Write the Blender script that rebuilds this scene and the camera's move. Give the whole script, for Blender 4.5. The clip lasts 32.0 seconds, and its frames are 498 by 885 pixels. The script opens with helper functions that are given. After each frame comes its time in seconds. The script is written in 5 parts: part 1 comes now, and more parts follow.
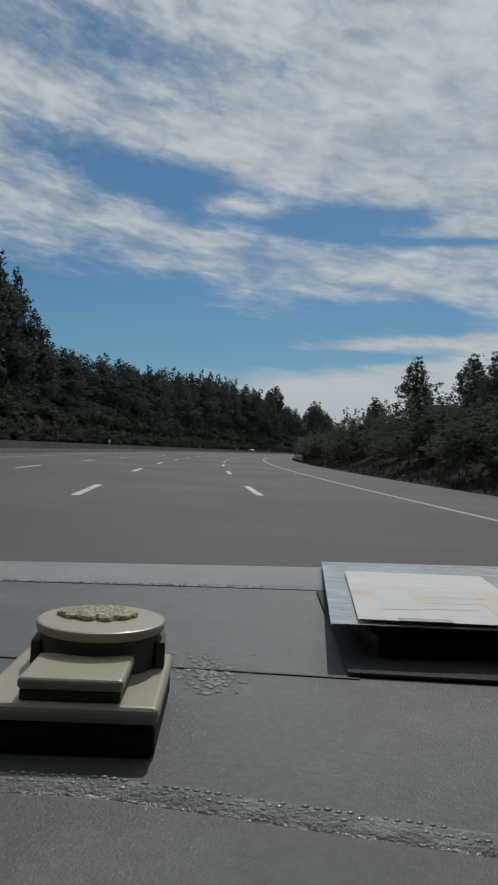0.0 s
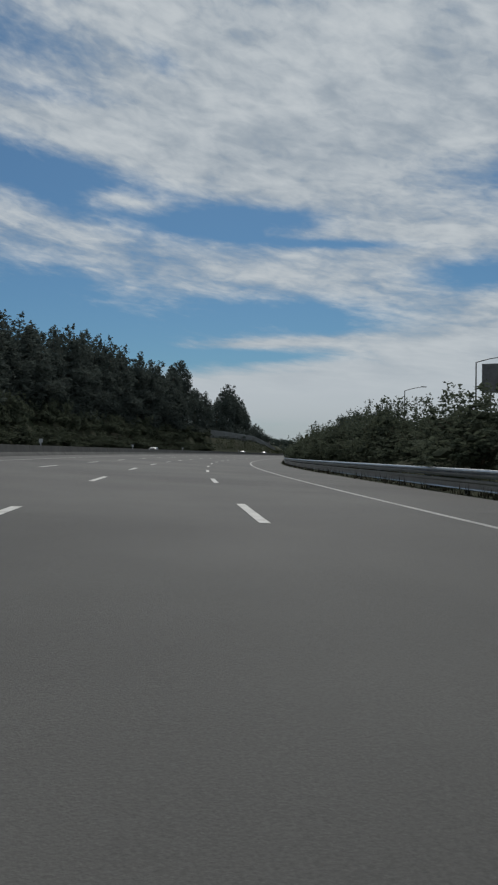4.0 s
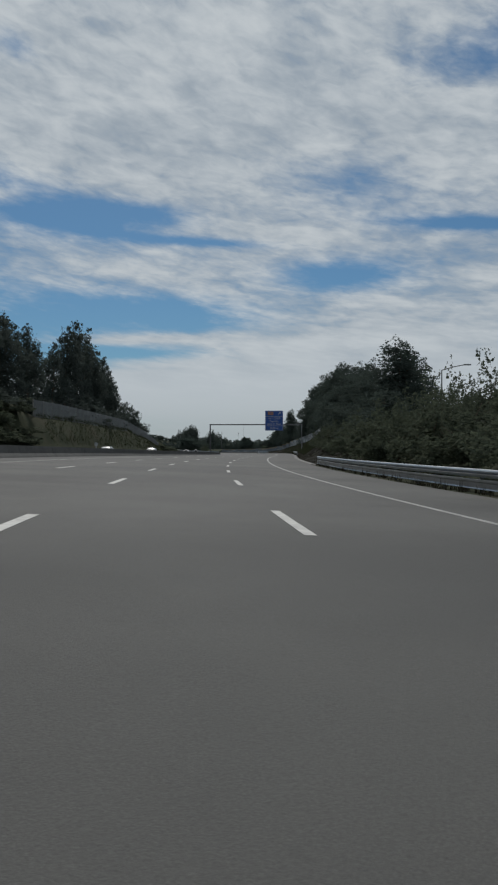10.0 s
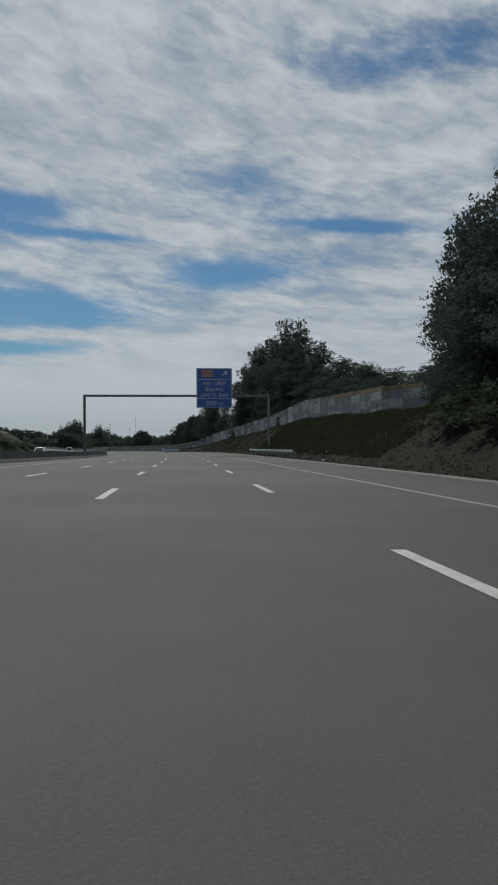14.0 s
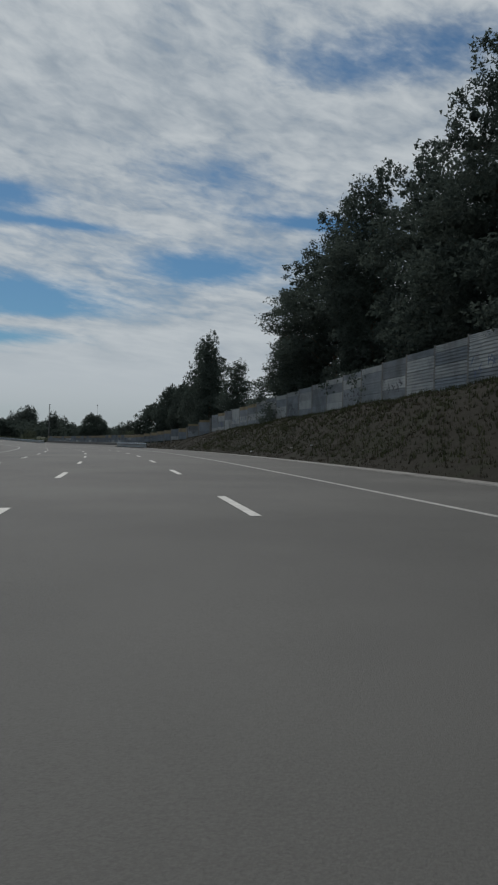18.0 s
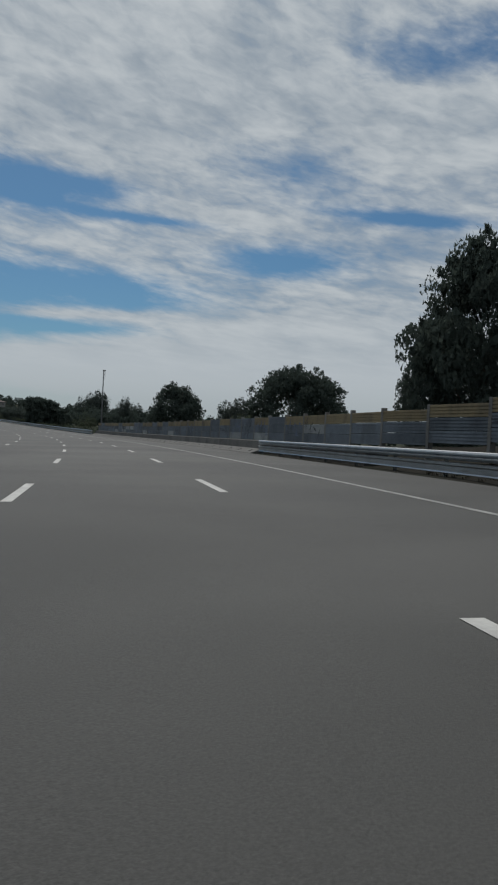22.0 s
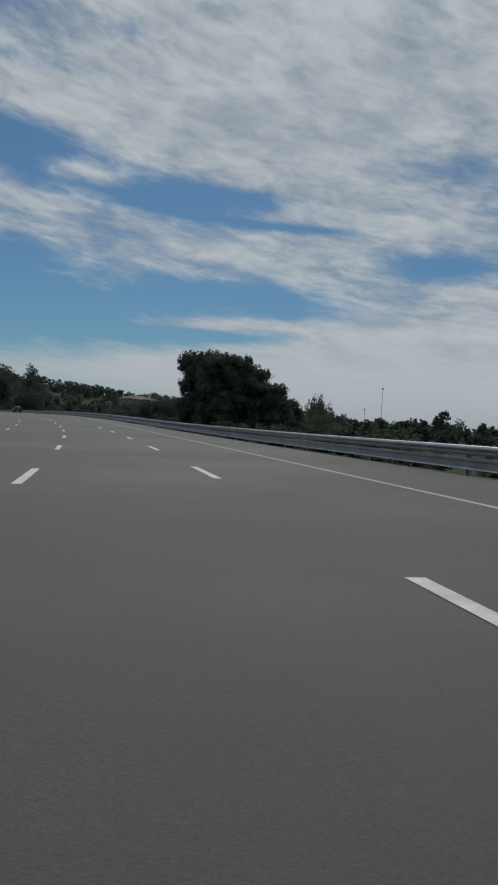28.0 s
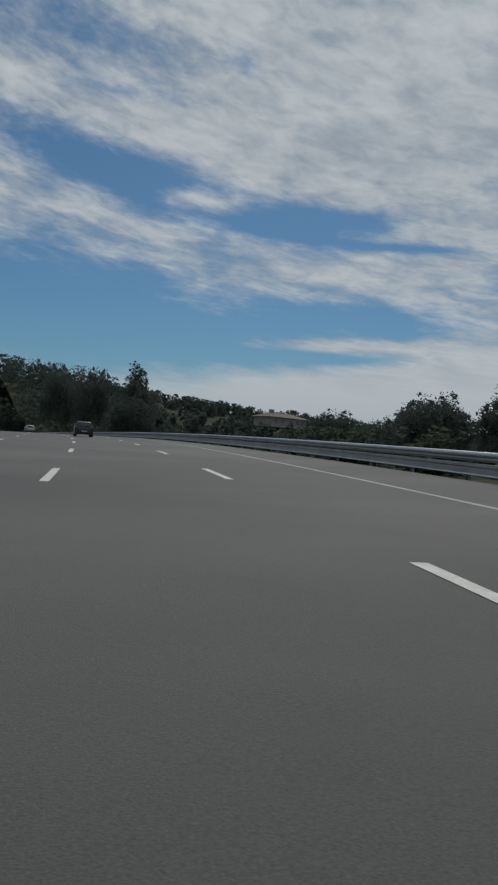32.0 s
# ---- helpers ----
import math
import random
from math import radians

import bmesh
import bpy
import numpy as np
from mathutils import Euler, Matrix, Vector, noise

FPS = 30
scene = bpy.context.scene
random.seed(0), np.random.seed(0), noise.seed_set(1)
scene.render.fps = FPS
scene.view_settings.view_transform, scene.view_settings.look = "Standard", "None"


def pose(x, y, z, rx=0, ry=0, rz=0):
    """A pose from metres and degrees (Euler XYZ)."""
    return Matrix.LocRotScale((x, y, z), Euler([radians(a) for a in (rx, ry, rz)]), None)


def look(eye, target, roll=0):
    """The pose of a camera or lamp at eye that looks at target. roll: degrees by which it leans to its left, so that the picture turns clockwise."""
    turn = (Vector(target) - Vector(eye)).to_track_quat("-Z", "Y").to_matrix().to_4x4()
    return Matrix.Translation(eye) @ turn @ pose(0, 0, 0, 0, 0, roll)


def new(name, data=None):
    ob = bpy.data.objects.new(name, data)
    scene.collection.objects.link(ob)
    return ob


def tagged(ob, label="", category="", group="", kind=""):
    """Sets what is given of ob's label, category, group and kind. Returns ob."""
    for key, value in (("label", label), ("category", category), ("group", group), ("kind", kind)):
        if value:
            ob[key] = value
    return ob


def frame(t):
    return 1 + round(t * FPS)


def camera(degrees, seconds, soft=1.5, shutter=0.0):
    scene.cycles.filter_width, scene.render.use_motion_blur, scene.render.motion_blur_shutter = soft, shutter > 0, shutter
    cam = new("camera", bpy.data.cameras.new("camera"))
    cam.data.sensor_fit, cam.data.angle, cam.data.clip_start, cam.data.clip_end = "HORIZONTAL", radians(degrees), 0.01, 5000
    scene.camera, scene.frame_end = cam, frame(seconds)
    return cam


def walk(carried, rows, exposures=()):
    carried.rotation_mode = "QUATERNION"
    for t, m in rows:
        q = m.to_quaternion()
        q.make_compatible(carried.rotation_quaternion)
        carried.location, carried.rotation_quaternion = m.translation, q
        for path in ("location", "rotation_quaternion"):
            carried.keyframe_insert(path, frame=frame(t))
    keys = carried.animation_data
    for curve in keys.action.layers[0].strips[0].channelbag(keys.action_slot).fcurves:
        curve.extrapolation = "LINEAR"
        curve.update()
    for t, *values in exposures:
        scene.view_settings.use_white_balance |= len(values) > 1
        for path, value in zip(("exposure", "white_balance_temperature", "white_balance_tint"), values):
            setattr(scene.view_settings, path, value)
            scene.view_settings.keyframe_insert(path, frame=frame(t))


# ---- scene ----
# ---------------------------------------------------------------- camera
cam = camera(36.68, 32.0, soft=2.2)
# Seconds, place in metres, yaw, pitch and roll in degrees.
ROWS = [
    (0, -1.889, -0.205, 1.052, -0.000, 0.750, 1.312),
    (0.5, -3.098, 12.686, 1.115, -1.108, 0.748, 1.207),
    (1, -4.069, 25.588, 1.169, -2.258, 0.742, 1.045),
    (1.5, -4.798, 38.522, 1.213, -3.469, 0.733, 0.904),
    (2, -5.273, 51.508, 1.250, -4.666, 0.731, 0.833),
    (2.5, -5.500, 64.573, 1.281, -5.801, 0.737, 0.810),
    (3, -5.500, 77.707, 1.304, -6.812, 0.739, 0.759),
    (3.5, -5.279, 90.869, 1.319, -7.711, 0.738, 0.684),
    (4, -4.846, 104.016, 1.325, -8.569, 0.732, 0.601),
    (4.5, -4.213, 117.106, 1.323, -9.459, 0.717, 0.525),
    (5, -3.368, 130.100, 1.315, -10.392, 0.693, 0.461),
    (5.5, -2.284, 142.982, 1.299, -11.404, 0.679, 0.406),
    (6, -0.956, 155.781, 1.277, -12.451, 0.668, 0.345),
    (6.5, 0.596, 168.529, 1.249, -13.545, 0.656, 0.295),
    (7, 2.349, 181.252, 1.220, -14.548, 0.644, 0.252),
    (7.5, 4.284, 193.914, 1.190, -15.319, 0.633, 0.187),
    (8, 6.402, 206.515, 1.159, -15.956, 0.614, 0.111),
    (8.5, 8.690, 219.133, 1.132, -16.586, 0.599, 0.074),
    (9, 11.134, 231.851, 1.109, -17.280, 0.596, 0.061),
    (9.5, 13.717, 244.753, 1.093, -18.122, 0.588, 0.016),
    (10, 16.451, 257.775, 1.083, -19.040, 0.565, -0.059),
    (10.5, 19.395, 270.774, 1.075, -20.086, 0.542, -0.134),
    (11, 22.618, 283.601, 1.065, -21.292, 0.523, -0.217),
    (11.5, 26.130, 296.199, 1.054, -22.602, 0.498, -0.330),
    (12, 29.893, 308.639, 1.043, -23.881, 0.470, -0.475),
    (12.5, 33.898, 320.955, 1.032, -24.973, 0.441, -0.621),
    (13, 38.126, 333.183, 1.020, -25.816, 0.403, -0.682),
    (13.5, 42.547, 345.294, 1.004, -26.560, 0.363, -0.577),
    (14, 47.140, 357.281, 0.984, -27.378, 0.326, -0.361),
    (14.5, 51.908, 369.200, 0.959, -28.241, 0.287, -0.139),
    (15, 56.834, 381.102, 0.932, -29.075, 0.255, 0.067),
    (15.5, 61.853, 393.064, 0.905, -29.623, 0.232, 0.254),
    (16, 66.908, 405.122, 0.877, -29.890, 0.192, 0.400),
    (16.5, 71.951, 417.256, 0.847, -29.901, 0.139, 0.514),
    (17, 76.918, 429.481, 0.819, -29.808, 0.085, 0.666),
    (17.5, 81.772, 441.806, 0.793, -29.765, 0.045, 0.925),
    (18, 86.516, 454.236, 0.767, -29.795, 0.021, 1.303),
    (18.5, 91.151, 466.763, 0.745, -29.833, -0.009, 1.684),
    (19, 95.663, 479.364, 0.724, -29.670, -0.057, 2.010),
    (19.5, 100.022, 492.003, 0.702, -29.059, -0.122, 2.299),
    (20, 104.206, 504.706, 0.676, -28.168, -0.202, 2.555),
    (20.5, 108.212, 517.541, 0.643, -27.216, -0.294, 2.729),
    (21, 112.044, 530.574, 0.600, -26.232, -0.385, 2.796),
    (21.5, 115.704, 543.869, 0.545, -25.212, -0.474, 2.809),
    (22, 119.157, 557.379, 0.480, -24.192, -0.559, 2.805),
    (22.5, 122.368, 570.990, 0.409, -23.145, -0.642, 2.797),
    (23, 125.313, 584.591, 0.336, -22.071, -0.719, 2.829),
    (23.5, 127.978, 598.134, 0.262, -21.010, -0.788, 2.913),
    (24, 130.383, 611.682, 0.193, -19.959, -0.837, 2.984),
    (24.5, 132.561, 625.265, 0.131, -18.977, -0.856, 3.018),
    (25, 134.533, 638.923, 0.077, -18.093, -0.856, 3.056),
    (25.5, 136.318, 652.670, 0.035, -17.278, -0.847, 3.102),
    (26, 137.920, 666.484, 0.005, -16.388, -0.848, 3.105),
    (26.5, 139.316, 680.344, -0.009, -15.427, -0.853, 3.074),
    (27, 140.484, 694.231, -0.001, -14.420, -0.824, 3.075),
    (27.5, 141.401, 708.126, 0.031, -13.393, -0.723, 3.174),
    (28, 142.049, 722.008, 0.095, -12.350, -0.546, 3.380),
    (28.5, 142.416, 735.871, 0.195, -11.221, -0.398, 3.471),
    (29, 142.499, 749.724, 0.331, -10.048, -0.267, 3.454),
    (29.5, 142.300, 763.570, 0.505, -8.901, -0.114, 3.430),
    (30, 141.835, 777.412, 0.715, -7.775, 0.043, 3.409),
    (30.5, 141.108, 791.247, 0.960, -6.741, 0.184, 3.397),
    (31, 140.125, 805.065, 1.240, -5.724, 0.319, 3.439),
    (31.5, 138.898, 818.864, 1.555, -4.737, 0.480, 3.549),
    (32, 137.435, 832.640, 1.885, -3.825, 0.620, 3.629),
]

walk(cam, [(t, pose(x, y, z, 90 + pitch, 0, yaw) @ pose(0, 0, 0, 0, 0, roll)) for t, x, y, z, yaw, pitch, roll in ROWS],
     exposures=[(0, -0.50), (10, -0.50), (17, -0.55), (24, -0.60), (28, -0.63), (32, -0.63)])

# ---------------------------------------------------------------- sky and sun
SUN_AZ, SUN_EL = radians(10), radians(50)   # azimuth to the right of +y


def links(tree, *pairs):
    for a, b in pairs:
        tree.links.new(a, b)


def make_world():
    w = bpy.data.worlds.new("sky")
    scene.world = w
    w.use_nodes = True
    t = w.node_tree
    n = t.nodes
    n.clear()

    def node(kind, **kw):
        q = n.new(kind)
        for k, v in kw.items():
            q.inputs[int(k[1:])].default_value = v
        return q

    def m(op, a, b=None, clamp=False):
        q = n.new("ShaderNodeMath")
        q.operation = op
        q.use_clamp = clamp
        for i, v in enumerate((a, b)):
            if v is None:
                continue
            if isinstance(v, (int, float)):
                q.inputs[i].default_value = v
            else:
                t.links.new(v, q.inputs[i])
        return q.outputs[0]

    def ramp(v, a, b):
        q = n.new("ShaderNodeMapRange")
        q.interpolation_type = "SMOOTHSTEP"
        t.links.new(v, q.inputs[0])
        q.inputs[1].default_value, q.inputs[2].default_value = a, b
        return q.outputs[0]

    sky = n.new("ShaderNodeTexSky")
    sky.sky_type = "NISHITA"
    sky.sun_disc = False
    sky.sun_elevation, sky.sun_rotation = SUN_EL, SUN_AZ
    sky.air_density, sky.dust_density, sky.ozone_density = 1.0, 0.6, 2.5
    co = n.new("ShaderNodeTexCoord")
    sep = n.new("ShaderNodeSeparateXYZ")
    t.links.new(co.outputs["Generated"], sep.inputs[0])
    x, y, z = sep.outputs
    # azimuth to the right and elevation, in degrees
    az = m("MULTIPLY", m("ARCTAN2", x, y), 180 / math.pi)
    el = m("MULTIPLY", m("ARCSINE", z), 180 / math.pi)
    # streaks fall to the right and crowd towards the horizon
    run = m("MULTIPLY", az, 0.1)
    rise = m("MULTIPLY", m("LOGARITHM", m("ADD", m("MAXIMUM", el, 0.0), 12.0), math.e), 3.3)
    comb = n.new("ShaderNodeCombineXYZ")
    links(t, (run, comb.inputs[0]), (m("ADD", rise, m("MULTIPLY", run, 0.17)), comb.inputs[1]))
    rot = n.new("ShaderNodeMapping")
    rot.inputs["Scale"].default_value = (0.74, 1.95, 1)
    rot.inputs["Location"].default_value = CLOUD_SHIFT
    t.links.new(comb.outputs[0], rot.inputs[0])

    def fbm(scale, detail, rough, distort=0.0):
        q = n.new("ShaderNodeTexNoise")
        q.inputs["Scale"].default_value, q.inputs["Detail"].default_value = scale, detail
        q.inputs["Roughness"].default_value, q.inputs["Distortion"].default_value = rough, distort
        t.links.new(rot.outputs[0], q.inputs["Vector"])
        return q.outputs["Fac"]

    big = fbm(0.8, 3, 0.5, 0.3)
    mid = fbm(2.4, 6, 0.52, 0.35)
    fine = fbm(7.5, 5, 0.55, 0.5)
    ripple = fbm(20.0, 3, 0.5, 0.4)
    d = m("MULTIPLY", m("SUBTRACT", big, 0.42), 0.7)
    d = m("ADD", d, m("MULTIPLY", m("SUBTRACT", mid, 0.5), 1.2))
    d = m("ADD", d, m("MULTIPLY", m("SUBTRACT", fine, 0.5), 0.54))
    d = m("ADD", d, m("MULTIPLY", m("SUBTRACT", ripple, 0.5), 0.30))
    # the broad distribution of the cover
    def blob(a, e, ra, re, tilt=0.0):
        da = m("SUBTRACT", az, a)
        de = m("SUBTRACT", m("SUBTRACT", el, e), m("MULTIPLY", da, tilt))
        q = m("ADD", m("POWER", m("DIVIDE", da, ra), 2.0), m("POWER", m("DIVIDE", de, re), 2.0))
        return m("EXPONENT", m("MULTIPLY", q, -1.0))

    bias = 0.0
    for amount, a, e, ra, re, tilt in CLOUD_PLAN:
        bias = m("ADD", m("MULTIPLY", blob(a, e, ra, re, tilt), amount), bias)
    d = m("MULTIPLY", d, m("ADD", m("MULTIPLY", ramp(z, 0.03, 0.16), 0.65), 0.35))
    d = m("ADD", d, bias)
    cover = ramp(d, -0.85, 0.20)
    low = m("SUBTRACT", 1.0, ramp(z, 0.0, 0.09))
    cover = m("MAXIMUM", cover, m("MULTIPLY", low, 0.85))
    cover = m("MULTIPLY", cover, 0.97)
    shade = ramp(m("ADD", m("ADD", m("MULTIPLY", mid, 0.62), m("MULTIPLY", fine, 0.28)), m("MULTIPLY", big, 0.25)), 0.41, 0.77)
    shade = m("ADD", m("MULTIPLY", shade, ramp(z, 0.05, 0.20)), m("MULTIPLY", m("SUBTRACT", 1.0, ramp(z, 0.05, 0.20)), 0.72))
    tint = n.new("ShaderNodeMix")
    tint.data_type = "RGBA"
    t.links.new(shade, tint.inputs[0])
    tint.inputs[6].default_value = (0.43, 0.505, 0.58, 1)
    tint.inputs[7].default_value = (0.745, 0.80, 0.835, 1)
    grey = n.new("ShaderNodeMix")
    grey.data_type = "RGBA"
    t.links.new(m("MULTIPLY", low, 0.75), grey.inputs[0])
    t.links.new(tint.outputs[2], grey.inputs[6])
    grey.inputs[7].default_value = (0.465, 0.535, 0.558, 1)
    dim = n.new("ShaderNodeVectorMath")
    dim.operation = "MULTIPLY"
    dim.inputs[1].default_value = SKY_GAIN
    t.links.new(sky.outputs[0], dim.inputs[0])
    mix = n.new("ShaderNodeMix")
    mix.data_type = "RGBA"
    links(t, (cover, mix.inputs[0]), (dim.outputs[0], mix.inputs[6]), (grey.outputs[2], mix.inputs[7]))
    bg = n.new("ShaderNodeBackground")
    out = n.new("ShaderNodeOutputWorld")
    links(t, (mix.outputs[2], bg.inputs[0]), (bg.outputs[0], out.inputs[0]))
    bg.inputs[1].default_value = 1.0


SKY_GAIN = (0.038, 0.060, 0.072)
CLOUD_SHIFT = (3.1, 1.7, 0)
# amount, azimuth, elevation, their radii in degrees, tilt
CLOUD_PLAN = [
    (-1.25, -6, 19.3, 13, 2.1, -0.21),
    (1.05, -0.6, 18.1, 4.6, 0.75, -0.10),
    (-1.40, -9, 9.0, 16, 4.9, -0.14),
    (-1.10, 12, 10.2, 8, 1.5, -0.03),
    (0.50, 10, 8.3, 8, 0.4, 0.05),
    (-0.80, 9, 7.3, 7, 0.5, 0.0),
    (-1.10, 26, 13.0, 4.8, 1.2, 0.0),
    (-1.00, 35.5, 16.2, 5.5, 0.55, -0.09),
    (-0.75, 39, 27.0, 9, 2.0, 0.05),
    (-0.75, 15, 15.5, 6, 0.35, -0.04),
    (-0.65, 11, 17.4, 4, 0.8, -0.05),
    (-0.60, 1.6, 27.4, 2.0, 1.0, -0.3),
    (-0.45, -7, 24.7, 6, 0.7, 0.0),
    (-0.35, 27, 19.5, 7, 2.4, -0.15),
    (0.45, 30, 4.0, 20, 4.0, 0.0),
    (0.90, 8, 4.6, 14, 1.3, 0.0),
    (-0.60, -12, 28.0, 10, 3.0, -0.18),
    (-0.60, 5, 17.2, 7, 1.1, -0.12),
    (0.35, 12, 24.5, 30, 4.5, 0.0),
]
make_world()

sun_data = bpy.data.lights.new("sun", "SUN")
sun_data.energy, sun_data.angle, sun_data.color = 2.4, radians(0.6), (1.0, 0.96, 0.90)
sun = new("sun", sun_data)
sun_dir = Vector((math.sin(SUN_AZ) * math.cos(SUN_EL), math.cos(SUN_AZ) * math.cos(SUN_EL), math.sin(SUN_EL)))
sun.matrix_world = look((0, 0, 200), Vector((0, 0, 200)) - sun_dir)


# ---------------------------------------------------------------- materials
def material(name, base, second=None, rough=0.7, metal=0.0, grain=30.0, large=0.4, bump=0.2, bump_scale=None,
             spread=0.5, per_object=0.0, per_island=0.0, spec=0.5, translucent=0.0, stain=None, stain_scale=0.2):
    mat = bpy.data.materials.new(name)
    mat.use_nodes = True
    t = mat.node_tree
    n = t.nodes
    bs = n["Principled BSDF"]
    co = n.new("ShaderNodeNewGeometry")
    vec = co.outputs["Position"]

    def noise_at(scale, detail=5):
        q = n.new("ShaderNodeTexNoise")
        q.inputs["Scale"].default_value, q.inputs["Detail"].default_value = scale, detail
        q.inputs["Roughness"].default_value = 0.6
        t.links.new(vec, q.inputs["Vector"])
        return q.outputs["Fac"]

    def mixc(f, a, b):
        q = n.new("ShaderNodeMix")
        q.data_type = "RGBA"
        for s, v in ((0, f), (6, a), (7, b)):
            if hasattr(v, "is_linked"):
                t.links.new(v, q.inputs[s])
            else:
                q.inputs[s].default_value = v if s == 0 else (*v, 1)
        return q.outputs[2]

    def rng(v, a, b, c=0.0, d=1.0):
        q = n.new("ShaderNodeMapRange")
        t.links.new(v, q.inputs[0])
        for i, k in enumerate((a, b, c, d)):
            q.inputs[i + 1].default_value = k
        return q.outputs[0]

    second = second or tuple(c * 0.7 for c in base)
    small, wide = noise_at(grain), noise_at(large, 4)
    q = n.new("ShaderNodeMath")
    q.operation = "MULTIPLY_ADD"
    t.links.new(small, q.inputs[0])
    q.inputs[1].default_value = 0.5
    t.links.new(rng(wide, 0.3, 0.7, 0.0, 0.5), q.inputs[2])
    colour = mixc(rng(q.outputs[0], 0.5 - spread / 2, 0.5 + spread / 2), base, second)
    if stain:
        colour = mixc(rng(noise_at(stain_scale, 6), 0.52, 0.68, 0.0, 0.8), colour, stain)
    rnd = None
    if per_object:
        rnd = n.new("ShaderNodeObjectInfo").outputs["Random"]
    elif per_island:
        rnd = co.outputs["Random Per Island"]
    if rnd is not None:
        k = per_object or per_island
        hsv = n.new("ShaderNodeHueSaturation")
        t.links.new(rng(rnd, 0, 1, 1 - k, 1 + k), hsv.inputs["Value"])
        t.links.new(colour, hsv.inputs["Color"])
        colour = hsv.outputs[0]
    t.links.new(colour, bs.inputs["Base Color"])
    t.links.new(rng(small, 0.2, 0.8, max(rough - 0.12, 0.02), min(rough + 0.12, 1)), bs.inputs["Roughness"])
    bs.inputs["Metallic"].default_value = metal
    bs.inputs["Specular IOR Level"].default_value = spec
    if bump:
        b = n.new("ShaderNodeBump")
        b.inputs["Strength"].default_value = bump
        b.inputs["Distance"].default_value = 0.02
        t.links.new(noise_at(bump_scale or grain, 6), b.inputs["Height"])
        t.links.new(b.outputs[0], bs.inputs["Normal"])
    if translucent:
        tr = n.new("ShaderNodeBsdfTranslucent")
        t.links.new(colour, tr.inputs[0])
        ms = n.new("ShaderNodeMixShader")
        ms.inputs[0].default_value = translucent
        out = n["Material Output"]
        links(t, (bs.outputs[0], ms.inputs[1]), (tr.outputs[0], ms.inputs[2]), (ms.outputs[0], out.inputs[0]))
    return mat


ASPHALT = material("asphalt", (0.102, 0.100, 0.094), (0.060, 0.059, 0.056), 0.75, grain=70, large=0.12, spread=0.42, bump=0.45, bump_scale=90, spec=0.35,
                   stain=(0.064, 0.064, 0.062), stain_scale=0.09)
PAINT = material("road_paint", (0.62, 0.61, 0.57), (0.40, 0.39, 0.37), 0.6, grain=25, large=3.0, bump=0.15)
CONCRETE = material("concrete", (0.23, 0.225, 0.21), (0.15, 0.147, 0.138), 0.85, grain=14, large=0.5, bump=0.3, stain=(0.11, 0.105, 0.10), stain_scale=0.6)
DARK_CONCRETE = material("dark_concrete", (0.13, 0.128, 0.12), (0.07, 0.07, 0.068), 0.85, grain=12, large=0.5, bump=0.3, stain=(0.05, 0.05, 0.05), stain_scale=0.7)
STEEL = material("galvanised_steel", (0.25, 0.26, 0.265), (0.15, 0.157, 0.16), 0.5, 0.35, grain=20, large=1.0, bump=0.05)
DARK_STEEL = material("dull_steel", (0.16, 0.165, 0.17), (0.09, 0.09, 0.095), 0.55, 0.6, grain=20, large=1.0, bump=0.05)
GRASS = material("verge_grass", (0.040, 0.046, 0.024), (0.024, 0.030, 0.016), 0.9, grain=3.0, large=0.25, bump=0.8, bump_scale=6, spec=0.1,
                 stain=(0.050, 0.045, 0.028), stain_scale=0.15)
BANK = material("bank_earth", (0.024, 0.022, 0.017), (0.016, 0.0155, 0.012), 0.95, grain=4.0, large=0.3, bump=0.9, bump_scale=7, spec=0.1,
                stain=(0.024, 0.028, 0.016), stain_scale=0.3)
BARK = material("bark", (0.16, 0.125, 0.09), (0.07, 0.055, 0.042), 0.9, grain=9, large=1.5, bump=0.6, spec=0.2)
LEAF_A = material("eucalyptus_leaf", (0.098, 0.118, 0.104), (0.074, 0.09, 0.082), 0.85, grain=2, large=0.3, bump=0, per_island=0.17, translucent=0.45, spec=0.05)
LEAF_B = material("pine_needles", (0.086, 0.108, 0.092), (0.064, 0.082, 0.072), 0.85, grain=2, large=0.3, bump=0, per_island=0.17, translucent=0.42, spec=0.05)
LEAF_C = material("shrub_leaf", (0.105, 0.122, 0.084), (0.076, 0.092, 0.066), 0.85, grain=2, large=0.3, bump=0, per_island=0.17, translucent=0.45, spec=0.05)
RAIL_STEEL = material("weathered_rail_steel", (0.42, 0.44, 0.46), (0.30, 0.315, 0.33), 0.36, 0.95, grain=20, large=1.0, bump=0.05)
WORN_PAINT = material("worn_road_paint", (0.40, 0.395, 0.375), (0.24, 0.238, 0.228), 0.65, grain=22, large=2.0, bump=0.15)
BARRIER = material("stained_barrier_concrete", (0.085, 0.084, 0.08), (0.05, 0.05, 0.048), 0.85, grain=12, large=0.5, bump=0.3, stain=(0.035, 0.035, 0.034), stain_scale=0.7)
SIGN_BLUE = material("sign_blue", (0.022, 0.085, 0.32), (0.018, 0.07, 0.27), 0.45, grain=3, large=0.6, bump=0.02)
SIGN_WHITE = material("sign_white", (0.43, 0.45, 0.48), (0.35, 0.37, 0.39), 0.5, grain=8, large=1, bump=0)
SIGN_ORANGE = material("sign_orange", (0.46, 0.20, 0.05), (0.38, 0.16, 0.04), 0.5, grain=8, large=1, bump=0)

